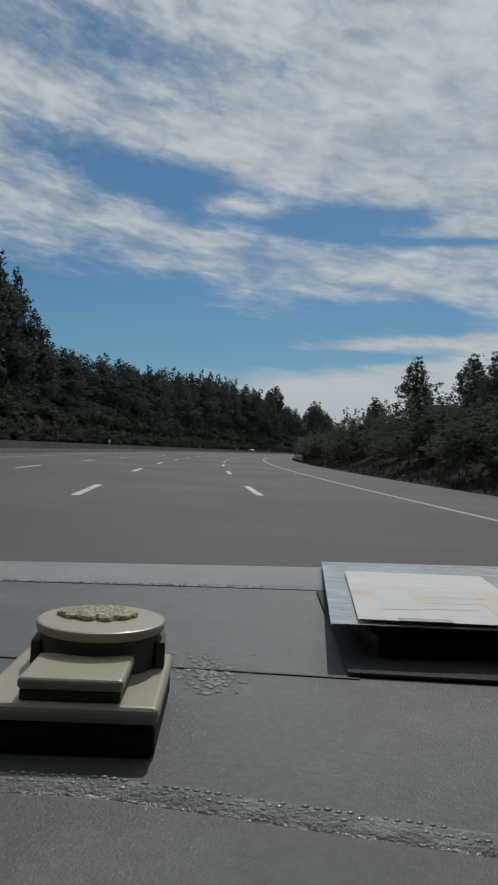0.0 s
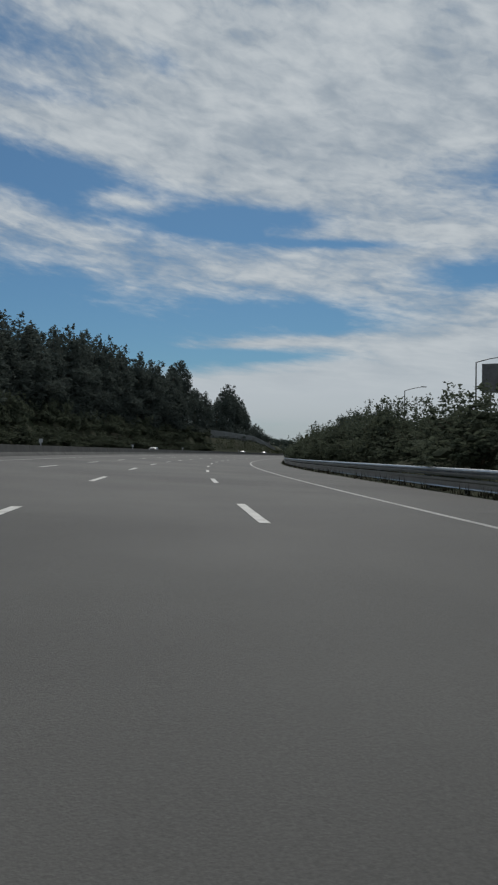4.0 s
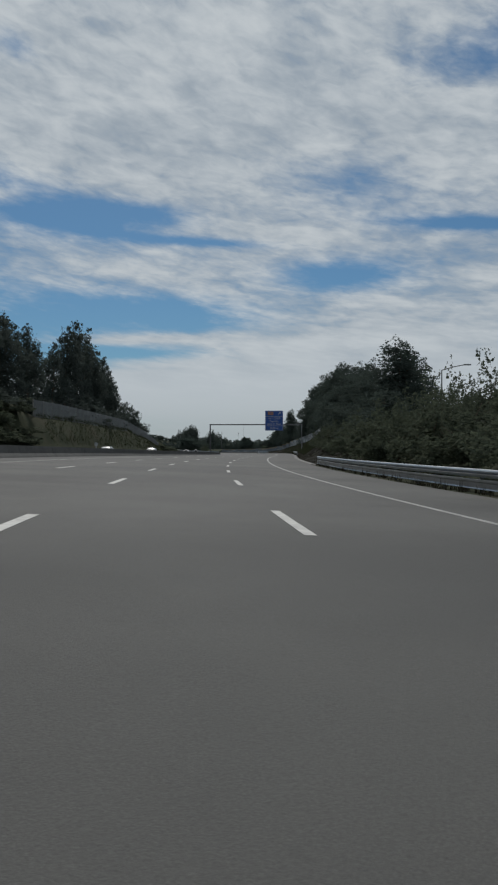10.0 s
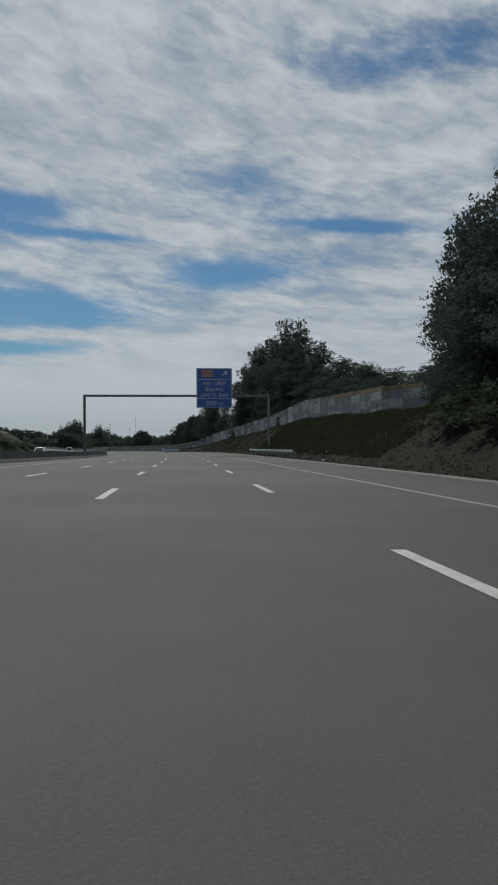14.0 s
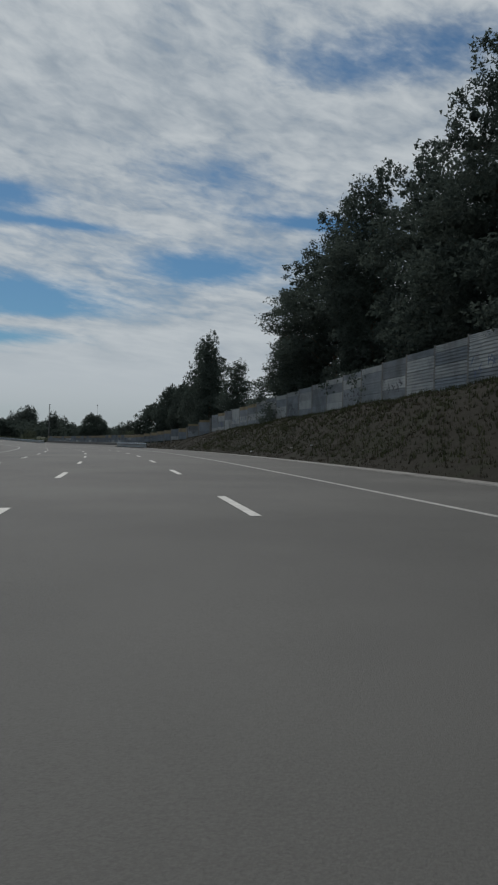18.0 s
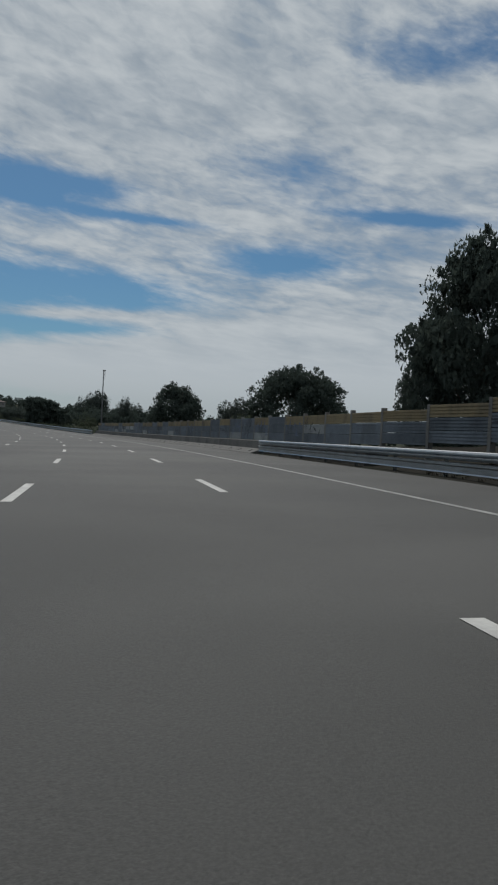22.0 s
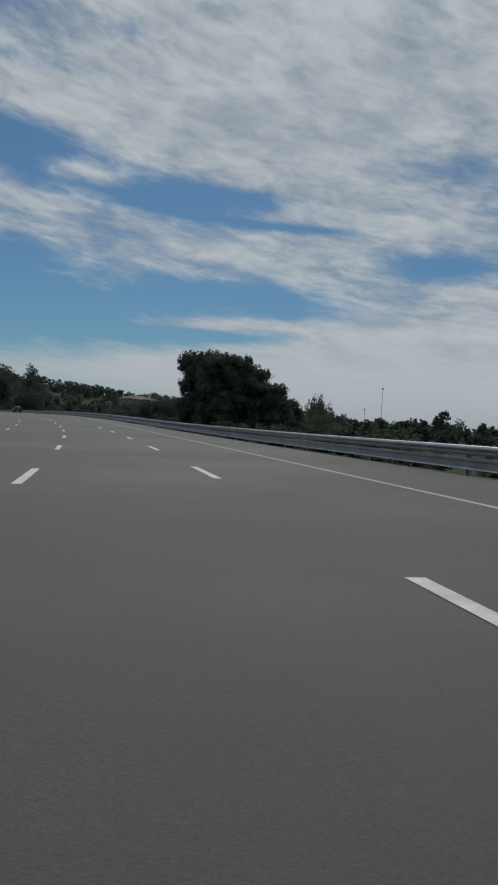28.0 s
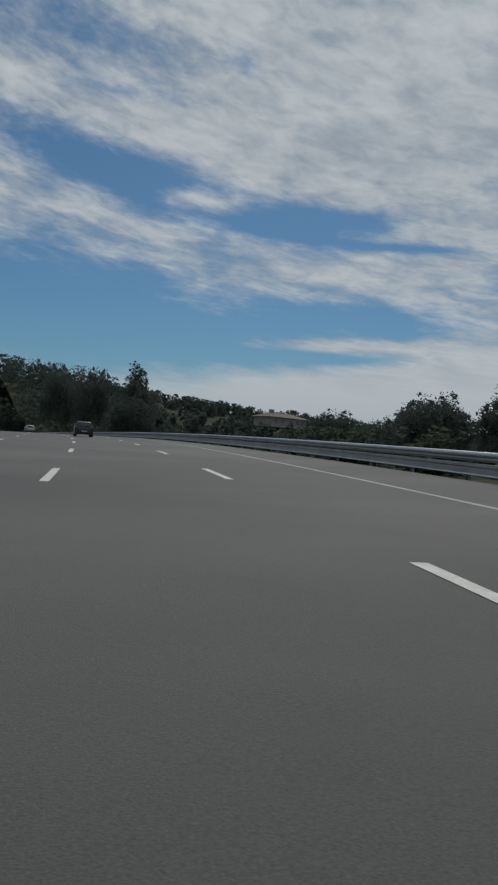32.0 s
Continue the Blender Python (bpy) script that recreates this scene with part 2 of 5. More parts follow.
# ---------------------------------------------------------------- the line of the road
# Heading, slope and cross fall of the carriageway every 30 m, in degrees, from s = -60 m.
HEADING = [11.26, 8.73, 6.2, 3.72, 1.16, -1.04, -3.06, -5.41, -7.98, -10.3, -12.32, -14.29, -16.78, -19.06, -20.73,
    -22.28, -22.39, -21.37, -20.27, -18.76, -16.73, -14.57, -12.31, -9.93, -7.79, -5.9, -3.84, -1.63, 0.73, 3.05,
    5.27, 7.41, 9.49, 11.42, 13.18, 14.78, 16.23, 17.51, 18.63, 19.59, 20.39, 21.03, 21.51, 21.83, 21.99, 22.01,
    22.01]
SLOPE = [0.3, 0.3, 0.3, 0.22, 0.15, 0.07, -0.02, -0.1, -0.15, -0.16, -0.13, -0.09, -0.05, -0.02, -0.04, -0.1, -0.14,
    -0.13, -0.09, -0.11, -0.19, -0.25, -0.26, -0.26, -0.21, -0.1, 0.1, 0.4, 0.74, 1.05, 1.35, 1.31, 0.99, 0.7,
    0.45, 0.23, 0.05, -0.09, -0.2, -0.27, -0.3, -0.31, -0.31, -0.31, -0.31, -0.31, -0.31]
CROSSFALL = [-1.58, -1.58, -1.58, -1.7, -1.75, -1.81, -1.97, -2.24, -2.54, -2.77, -2.85, -2.8, -2.58, -2.16, -1.53, -0.86,
    -0.42, -0.02, 0.51, 0.93, 1.02, 0.97, 0.95, 0.99, 1, 0.94, 0.92, 0.97, 0.92, 0.79, 0.75, 0.78, 0.78, 0.78,
    0.78, 0.78, 0.78, 0.78, 0.78, 0.78, 0.78, 0.78, 0.78, 0.78, 0.78, 0.78, 0.78]

S0, KNOT = -60.0, 30.0


def spline(values, s):
    """Cubic through evenly spaced knots."""
    v = np.array(values, float)
    g = np.gradient(v)
    i = np.clip(((s - S0) / KNOT).astype(int), 0, len(v) - 2)
    q = (s - S0) / KNOT - i
    return ((2 * q**3 - 3 * q**2 + 1) * v[i] + (q**3 - 2 * q**2 + q) * g[i] + (3 * q**2 - 2 * q**3) * v[i + 1] + (q**3 - q**2) * g[i + 1])


RS = S0 + np.arange((len(HEADING) - 1) * int(KNOT) + 1)
RH, RG, RB = (np.radians(spline(v, RS)) for v in (HEADING, SLOPE, CROSSFALL))
RX, RY, RZ = np.cumsum(-np.sin(RH)), np.cumsum(np.cos(RH)), np.cumsum(np.tan(RG))
RX, RY, RZ = (a - a[int(-S0)] for a in (RX, RY, RZ))


def at(s, u, z=0.0):
    """World place: s metres along the lane line, u metres to its right, z above the carriageway."""
    h = np.interp(s, RS, RH)
    b = np.interp(s, RS, RB)
    return Vector((np.interp(s, RS, RX) + math.cos(h) * u, np.interp(s, RS, RY) + math.sin(h) * u,
                   np.interp(s, RS, RZ) + z + math.tan(b) * min(max(u, -16), 9)))


def heading(s):
    return float(np.interp(s, RS, RH))


# ---------------------------------------------------------------- mesh helpers
def mesh_object(name, verts, faces, mat, parent=None, label="", smooth=False):
    me = bpy.data.meshes.new(name)
    me.from_pydata([tuple(v) for v in verts], [], faces)
    me.materials.append(mat)
    if smooth:
        me.polygons.foreach_set("use_smooth", [True] * len(me.polygons))
    me.update()
    ob = new(name, me)
    if parent:
        ob.parent = parent
    if label:
        ob["label"] = label
    return ob


def part(name, bm, mat, parent=None, label="", smooth=False):
    me = bpy.data.meshes.new(name)
    bm.normal_update()
    bm.to_mesh(me)
    bm.free()
    me.materials.append(mat)
    if smooth:
        me.polygons.foreach_set("use_smooth", [True] * len(me.polygons))
    ob = new(name, me)
    if parent:
        ob.parent = parent
    if label:
        ob["label"] = label
    return ob


def empty(name, m, label="", category="", group="", kind=""):
    ob = new(name)
    ob.matrix_basis = m
    return tagged(ob, label, category, group, kind)


def box(bm, x0, x1, y0, y1, z0, z1, bevel=0.0):
    m = Matrix.Translation(((x0 + x1) / 2, (y0 + y1) / 2, (z0 + z1) / 2)) @ Matrix.Diagonal((x1 - x0, y1 - y0, z1 - z0, 1))
    r = bmesh.ops.create_cube(bm, size=1, matrix=m)
    if bevel:
        es = {e for v in r["verts"] for e in v.link_edges}
        bmesh.ops.bevel(bm, geom=list(es), offset=bevel, segments=2, affect="EDGES", profile=0.5)
    return bm


def tube(bm, a, b, r0, r1, sides=10, caps=True):
    a, b = Vector(a), Vector(b)
    q = (b - a).to_track_quat("Z", "Y").to_matrix().to_4x4()
    bmesh.ops.create_cone(bm, cap_ends=caps, segments=sides, radius1=r0, radius2=r1, depth=(b - a).length,
                          matrix=Matrix.Translation((a + b) / 2) @ q)
    return bm


def sweep(name, profile, s0, s1, mat, parent=None, step=3.0, closed=False, label="", smooth=False, shift=None):
    """Extrudes a profile of (u, z) along the road from s0 to s1."""
    n = max(2, int(math.ceil((s1 - s0) / step)) + 1)
    vs, fs = [], []
    k = len(profile)
    for i in range(n):
        s = s0 + (s1 - s0) * i / (n - 1)
        du, dz = shift(s) if shift else (0, 0)
        vs += [at(s, u + du, z + dz) for u, z in profile]
    for i in range(n - 1):
        for j in range(k if closed else k - 1):
            a, b = i * k + j, i * k + (j + 1) % k
            fs.append((a, b, b + k, a + k))
    if closed:
        fs += [tuple(range(k - 1, -1, -1)), tuple(range((n - 1) * k, n * k))]
    return mesh_object(name, vs, fs, mat, parent, label, smooth)


def road_pose(s, u, z=0.0, turn=0.0):
    p = at(s, u, z)
    return Matrix.Translation(p) @ Matrix.Rotation(heading(s) + radians(turn), 4, "Z")


# ---------------------------------------------------------------- carriageway
S_END = 1290.0
WIDE = [(u, 0.0) for u in (-14.4, -11.2, -7.5, -3.75, 0, 3.7, 7.7)]
road = sweep("road", WIDE, -55, S_END, ASPHALT, step=3, label="")
tagged(road, "grey worn asphalt motorway carriageway with faded lane lines", "road", kind="structure")
for n_, u_ in (("edge_line", 3.72), ("edge_line", -11.4)):
    tagged(sweep(n_, [(u_ - 0.08, 0.006), (u_ + 0.08, 0.006)], -50, S_END, WORN_PAINT, step=3),
           "continuous white painted edge line on asphalt", "road marking", kind="structure")


def dashes(u, phase, s0, s1):
    line = empty("lane_line", Matrix(), "broken white painted lane line on asphalt", "road marking", kind="structure")
    s = s0 + (phase - s0) % 14.0
    while s < s1:
        sweep("dash", [(u - 0.085, 0.006), (u + 0.085, 0.006)], s, s + 4.0, PAINT, line, step=2.0)
        s += 14.0
    return line


dashes(0.0, 16.8, -30, 1150)
dashes(-3.75, 14.2, -30, 1150)
dashes(-7.5, 12.0, -30, 1150)

# ---------------------------------------------------------------- ground
def bank_z(s, u):
    """Height of the ground over the carriageway."""
    if u > 7.7:
        d = u - 7.7
        # verge, the cutting's bank below the first noise wall, then level ground behind the second
        rise = np.interp(s, [-60, 30, 300, 345, 400, 425, 470, 500, 550, 578, 590, 625, 760, 1300],
                         [1.2, 1.6, 1.2, 2.2, 3.6, 4.1, 5.0, 4.3, 3.3, 2.4, 1.6, 0.6, -0.6, -1.0])
        run = np.interp(s, [-60, 300, 400, 425, 580, 620], [6, 6, 8.5, 8.5, 8.0, 6])
        f = min(d / run, 1.0)
        rough = noise.noise((s * 0.22, u * 0.3, 0)) * 0.28 + noise.noise((s * 0.9, u * 0.9, 5)) * 0.10
        rise *= float(np.interp(u, [34, 62], [1.0, 0.15])) if s < 640 else 1.0
        return -0.04 + rise * (f * f * (3 - 2 * f)) + rough * min(d * 0.5, 1.0) * (1.0 if s < 600 else 0.35)
    if u < -31:
        d = -31 - u
        rise = np.interp(s, [-60, 100, 340, 470, 520, 600, 760, 900], [8, 8.5, 9, 8.5, 5.5, 6.5, 2.0, 1.0])
        # a steeper bank below the far noise wall
        rise = rise if not 378 < s < 530 else float(np.interp(s, [378, 384, 400, 455, 485, 524, 530], [8.8, 6.9, 7.0, 6.6, 4.8, 1.9, 3.5]))
        f = min(d / float(np.interp(s, [370, 384, 524, 540], [11, 4.9, 4.9, 11])), 1.0)
        if u < -130:
            return float(np.interp(u, [-200, -130], [-1.0, bank_z(s, -130.0)]))
        return -0.05 + rise * (f * f * (3 - 2 * f)) + 0.3 * noise.noise((s * 0.08, u * 0.08, 3)) * min(d / 3, 1.5) + 0.12 * min(max(0, d - 11), 50)
    return -0.08


def make_ground():
    us = [-420, -300, -220, -160, -120, -95, -80, -70, -60, -54, -48, -43, -40, -37.5, -35, -33, -31, -30.5, -16, -14.3,
          7.6, 8.1, 8.7, 9.4, 10.2, 11.1, 12, 13, 14, 15, 16, 17.5, 19, 21, 24, 27, 30, 35, 42, 52, 66, 85, 120, 170, 240, 320, 420]
    ss = list(np.arange(-55, 340, 5.0)) + list(np.arange(340, 640, 1.5)) + list(np.arange(640, 1300, 5.0))
    vs, fs = [], []
    for s in ss:
        for u in us:
            vs.append(at(s, u, bank_z(s, u)))
    k = len(us)
    for i in range(len(ss) - 1):
        for j in range(k - 1):
            if us[j] == -14.3:
                continue
            a = i * k + j
            fs.append((a, a + 1, a + 1 + k, a + k))
    # the land beyond, down to the horizon
    b = len(vs)
    vs += [(-4500, -4500, -3.0), (4500, -4500, -3.0), (4500, 4500, -3.0), (-4500, 4500, -3.0)]
    fs.append((b, b + 1, b + 2, b + 3))
    g = mesh_object("ground", vs, fs, GRASS, smooth=True)
    g.data.materials.append(BANK)
    n = k - 1 - 1
    for f in g.data.polygons:
        i, j = divmod(f.index, n)
        if i < len(ss) - 1 and 7 < us[j + (1 if us[j] >= -14.3 else 0)] < 18 and (330 < ss[i] < 620 or ss[i] < 120):
            f.material_index = 1
    tagged(g, "rough grassy verge and wooded land round the motorway", "ground", kind="structure")


make_ground()
sweep("road", [(-30.5, 0.0), (-15.3, 0.0)], -55, S_END, ASPHALT, step=4)
tagged(bpy.data.objects["road.001"], "opposite asphalt carriageway beyond the median barrier", "road", kind="structure")

# ---------------------------------------------------------------- median barrier
med = empty("median_barrier", Matrix(), "weathered grey concrete median barrier beside the fast lane", "barrier", kind="structure")
PROFILE = [(-14.42, 0), (-14.5, 0.12), (-14.68, 0.3), (-14.76, 0.85), (-14.92, 0.85), (-15.0, 0.3), (-15.18, 0.12), (-15.26, 0)]
s_ = -50.0
while s_ < 1180:
    sweep("barrier_unit", PROFILE, s_ + 0.02, s_ + 11.98, BARRIER, med, step=6, closed=True)
    s_ += 12.0


# ---------------------------------------------------------------- trees
def leaf_quads(lobes, leaf, count, rng, clump=34, spread=(0.17, 0.38), core=0.42, loose=0.38):
    """Leaf sprays in clumps inside the lobes (x, y, z, rx, rz)."""
    w = np.array([l[3] ** 2 * l[4] for l in lobes]) ** 0.8
    w = w / w.sum()
    V = []
    for l, share in zip(lobes, w):
        n = max(8, int(count * share))
        d = rng.normal(size=(n, 3))
        d /= np.linalg.norm(d, axis=1)[:, None]
        k = max(5, int(n / clump))
        cd = rng.normal(size=(k, 3))
        cd /= np.linalg.norm(cd, axis=1)[:, None]
        centre = cd * (rng.uniform(core, 1.0, k) ** 0.5)[:, None]
        pick = rng.integers(0, k, n)
        size = rng.uniform(*spread, k)
        p = centre[pick] + d * (rng.uniform(0, 1, n) ** 0.45 * size[pick])[:, None]
        # loose sprays between the clumps
        free = rng.uniform(0, 1, n) < loose
        p[free] = d[free] * (rng.uniform(0.25, 1.12, n) ** 0.6)[free, None]
        p = p * np.array([l[3], l[3], l[4]]) + np.array(l[:3])
        a = rng.normal(size=(n, 3))
        a /= np.linalg.norm(a, axis=1)[:, None]
        b = np.cross(a, rng.normal(size=(n, 3)))
        b /= np.linalg.norm(b, axis=1)[:, None]
        sc = leaf * rng.uniform(0.6, 1.4, n)[:, None]
        V.append(np.stack([p + a * sc * 1.15, p - a * sc * 0.6 + b * sc * 0.55, p - a * sc * 0.6 - b * sc * 0.55], 1).reshape(-1, 3))
    return np.concatenate(V)


_ico = bmesh.new()
bmesh.ops.create_icosphere(_ico, subdivisions=1, radius=1.0)
ICO_V = [tuple(v.co) for v in _ico.verts]
ICO_F = [tuple(v.index for v in f.verts) for f in _ico.faces]
_ico.free()


def crown_mesh(name, lobes, leaf, count, seed, mat, dense=0.0, loose=0.38):
    V = leaf_quads(lobes, leaf, count, np.random.default_rng(seed), loose=loose)
    V[:, 2] = np.maximum(V[:, 2], 0.05)
    verts, faces = V.tolist(), np.arange(len(V)).reshape(-1, 3).tolist()
    # the dense inside of each lobe, crumpled, hidden by the leaves
    r = random.Random(seed)
    widest = max(l[3] for l in lobes)
    for x, y, z, rx, rz in lobes:
        if not dense or rx < widest * 0.4:
            continue
        b = len(verts)
        for c in ICO_V:
            k = dense * r.uniform(0.55, 1.15)
            verts.append((x + c[0] * rx * k, y + c[1] * rx * k, max(z + c[2] * rz * k, 0.02)))
        faces += [tuple(b + i for i in f) for f in ICO_F]
    me = bpy.data.meshes.new(name)
    me.from_pydata(verts, [], faces)
    me.materials.append(mat)
    return me


def trunk_bm(height, radius, limbs, seed, lean=0.0):
    r = random.Random(seed)
    bm = bmesh.new()
    pts = [Vector((r.uniform(-1, 1) * 0.02 * height * i / 5, r.uniform(-1, 1) * 0.02 * height * i / 5, height * i / 6)) for i in range(7)]
    for i in range(6):
        tube(bm, pts[i], pts[i + 1], radius * (1 - i / 7.5), radius * (1 - (i + 1) / 7.5), 8, False)
    for z0, reach, up in limbs:
        a = r.uniform(0, 6.28)
        p = pts[min(int(z0 * 6), 5)].lerp(pts[min(int(z0 * 6) + 1, 6)], z0 * 6 % 1)
        mid = p + Vector((math.cos(a), math.sin(a), up * 0.8)) * reach * 0.5
        end = mid + Vector((math.cos(a + 0.3), math.sin(a + 0.3), up * 1.3)) * reach * 0.5
        tube(bm, p, mid, radius * 0.35, radius * 0.22, 6, False)
        tube(bm, mid, end, radius * 0.22, radius * 0.06, 6, False)
    return bm


def tree_lobes(kind, h, w, seed):
    r = random.Random(seed)
    L = []
    if kind == "eucalyptus":      # tall, rather airy, separate clouds of leaves
        for i in range(22):
            f = i / 21
            z = h * (0.16 + 0.80 * f)
            rad = w * (0.13 + 0.14 * math.sin(math.pi * min(f * 0.85 + 0.12, 1))) * r.uniform(0.75, 1.2)
            a, o = r.uniform(0, 6.28), w * 0.40 * (1 - f * 0.75) * r.uniform(0.3, 1.15)
            L.append((math.cos(a) * o, math.sin(a) * o, z, rad, rad * r.uniform(0.9, 1.4)))
    elif kind in ("forest", "column", "tall"):        # a dense tree of the wood, leaves to the ground
        for i in range(20):
            f = i / 19
            z = h * (0.05 + 0.90 * f)
            rad = w * (0.30 + 0.12 * math.sin(math.pi * f) - (0.23 if kind == "forest" else 0.17) * f ** 2.5) * r.uniform(0.8, 1.15)
            rad *= 0.80 if kind == "tall" else 1.0
            a, o = r.uniform(0, 6.28), w * (0.34 if kind == "tall" else 0.26) * (1 - f * 0.65) * r.uniform(0.3, 1.1)
            L.append((math.cos(a) * o, math.sin(a) * o, z, rad, h * (0.062 if kind == "tall" else 0.075) * r.uniform(0.9, 1.4)))
    elif kind == "pine":          # dense, pointed
        for i in range(20):
            f = i / 19
            z = h * (0.05 + 0.90 * f)
            rad = w * (0.46 * (1 - f) ** 0.65 + 0.07) * r.uniform(0.8, 1.15)
            a, o = r.uniform(0, 6.28), rad * 0.35
            L.append((math.cos(a) * o, math.sin(a) * o, z, rad, h * 0.11 * r.uniform(0.9, 1.4)))
    elif kind == "round":         # broad dome on a short trunk
        for i in range(44):
            a, f = r.uniform(0, 6.28), math.sqrt(r.uniform(0, 1))
            o = w * 0.40 * f
            top = math.sqrt(max(0.0, 1 - (0.86 * f) ** 2))
            z = h * (0.28 + 0.60 * top * r.uniform(0.15, 1.0))
            rad = w * r.uniform(0.12, 0.19)
            L.append((math.cos(a) * o, math.sin(a) * o, z, rad, rad * 0.9))
    elif kind == "bush":          # a great rounded mass, leaves to the ground
        for i in range(84):
            a, f = i * 2.4 + r.uniform(-0.3, 0.3), math.sqrt(r.uniform(0, 1))
            o = w * 0.40 * f
            top = math.sqrt(max(0.0, 1 - (0.92 * f) ** 2))
            z = h * (0.10 + 0.78 * top * (r.uniform(0.88, 1.0) if i % 2 else r.uniform(0.0, 0.9)))
            rad = w * r.uniform(0.085, 0.125)
            L.append((math.cos(a) * o, math.sin(a) * o, z, rad, h * r.uniform(0.085, 0.12)))
    elif kind == "block":         # a great flat-topped mass with upright sides
        for i in range(70):
            a, f = i * 2.4 + r.uniform(-0.3, 0.3), (1.0 if i % 3 else math.sqrt(r.uniform(0, 1)))
            o = w * 0.385 * f
            z = h * (0.905 + r.uniform(-0.02, 0.02) if i % 4 == 0 else r.uniform(0.10, 0.90))
            o *= math.sqrt(r.uniform(0.2, 1)) if i % 4 == 0 else 1.0
            rad = w * r.uniform(0.10, 0.14)
            L.append((math.cos(a) * o, math.sin(a) * o, z, rad, h * r.uniform(0.085, 0.11)))
    else:                          # shrub with upright sprigs
        for i in range(26 if kind == "thicket" else 14):
            a, f = r.uniform(0, 6.28), math.sqrt(r.uniform(0, 1))
            o = w * 0.36 * f
            L.append((math.cos(a) * o, math.sin(a) * o, h * (0.12 + 0.55 * (1 - f * 0.6) * r.uniform(0.1, 1.1)), w * r.uniform(0.13, 0.19) * (0.75 if kind == "thicket" else 1), h * r.uniform(0.13, 0.2)))
        for i in range(12):
            a, o = r.uniform(0, 6.28), w * 0.36 * r.uniform(0, 1)
            L.append((math.cos(a) * o, math.sin(a) * o, h * r.uniform(0.68, 0.90), w * 0.035, h * r.uniform(0.10, 0.16)))
    return L


PROTO = {}


def prototype(kind, n):
    """Trunk and crown meshes of one kind, built at its typical size."""
    if (kind, n) in PROTO:
        return PROTO[(kind, n)]
    h, w, leaf, count, mat = {"eucalyptus": (20, 8.5, 0.185, 14000, LEAF_A), "forest": (24, 10, 0.36, 6200, LEAF_A), "column": (17, 9.5, 0.165, 20000, LEAF_B), "tall": (25, 11, 0.165, 32000, LEAF_B), "pine": (14, 8, 0.18, 9500, LEAF_B),
                              "round": (12, 13, 0.22, 13000, LEAF_A), "bush": (9, 14, 0.155, 30000, LEAF_B), "block": (9, 8, 0.115, 17000, LEAF_B), "shrub": (5, 5, 0.11, 4200, LEAF_C), "scrub": (5, 5, 0.21, 2100, LEAF_C), "thicket": (7, 9, 0.13, 6500, LEAF_C)}[kind]
    seed = 17 * n + len(kind)
    crown = crown_mesh("crown", tree_lobes(kind, h, w, seed), leaf, count, seed, mat, {"eucalyptus": 0.0, "round": 0.0, "tall": 0.22, "forest": 0.5, "block": 0.7}.get(kind, 0.36), {"eucalyptus": 0.15, "tall": 0.24}.get(kind, 0.38))
    limbs = [(0.22 + 0.07 * i, w * 0.30 * (1 - 0.045 * i), 0.5) for i in range(10)]
    if kind in ("shrub", "scrub", "thicket", "bush", "block"):
        limbs = [(0.12 + 0.08 * i, w * 0.3, 0.8) for i in range(9)]
    bm = trunk_bm(h * (0.55 if kind in ("shrub", "scrub", "thicket", "bush", "block", "round") else 0.86), h * (0.012 if kind not in ("shrub", "scrub") else 0.008) + 0.03, limbs, seed)
    me = bpy.data.meshes.new("trunk")
    bm.to_mesh(me)
    bm.free()
    me.materials.append(BARK)
    PROTO[(kind, n)] = (me, crown, h, w)
    return PROTO[(kind, n)]


NAMES = {"eucalyptus": ("eucalyptus_tree", "tall dark green eucalyptus tree with an airy crown", "tree"),
         "column": ("bank_tree", "dense dark green tree with a rounded full crown", "tree"),
         "tall": ("tall_tree", "very tall dark dense tree above the noise wall", "tree"),
         "forest": ("forest_tree", "tall dark tree in the dense wood on the hill", "tree"),
         "pine": ("conifer_tree", "dense dark green pointed tree on the roadside bank", "tree"),
         "round": ("broad_tree", "broad dark green tree with a domed crown", "tree"),
         "bush": ("great_bush", "huge rounded dark green bush behind the guard rail", "bush"),
         "block": ("great_bush", "huge flat-topped dark green bush behind the guard rail", "bush"),
         "thicket": ("shrub", "tall broad green shrub behind the roadside rows", "shrub"),
         "scrub": ("shrub", "low green shrub in the roadside scrub", "shrub"),
         "shrub": ("shrub", "dense green roadside shrub with ragged sprigs on top", "shrub")}


def plant(kind, s, u, top, width, variant=0, group="", label="", z=None):
    """Plants a tree whose tip stands top metres over the carriageway."""
    trunk, crown, h, w = prototype(kind, variant)
    name, lab, cat = NAMES[kind]
    zb = (bank_z(s, u) if z is None else z) - (1.6 if kind == "forest" else 0.2)
    m = Matrix.Translation(at(s, u, zb)) @ Matrix.Rotation((s * 7.3 + u * 3.1) % 6.28, 4, "Z")
    ob = empty(name, m, label or lab, cat, group)
    ob.scale = (width / w, width / w, (top - zb) / (h * 0.98))
    for n, me in (("trunk", trunk), ("crown", crown)):
        c = new(n, me)
        c.parent = ob
    return ob

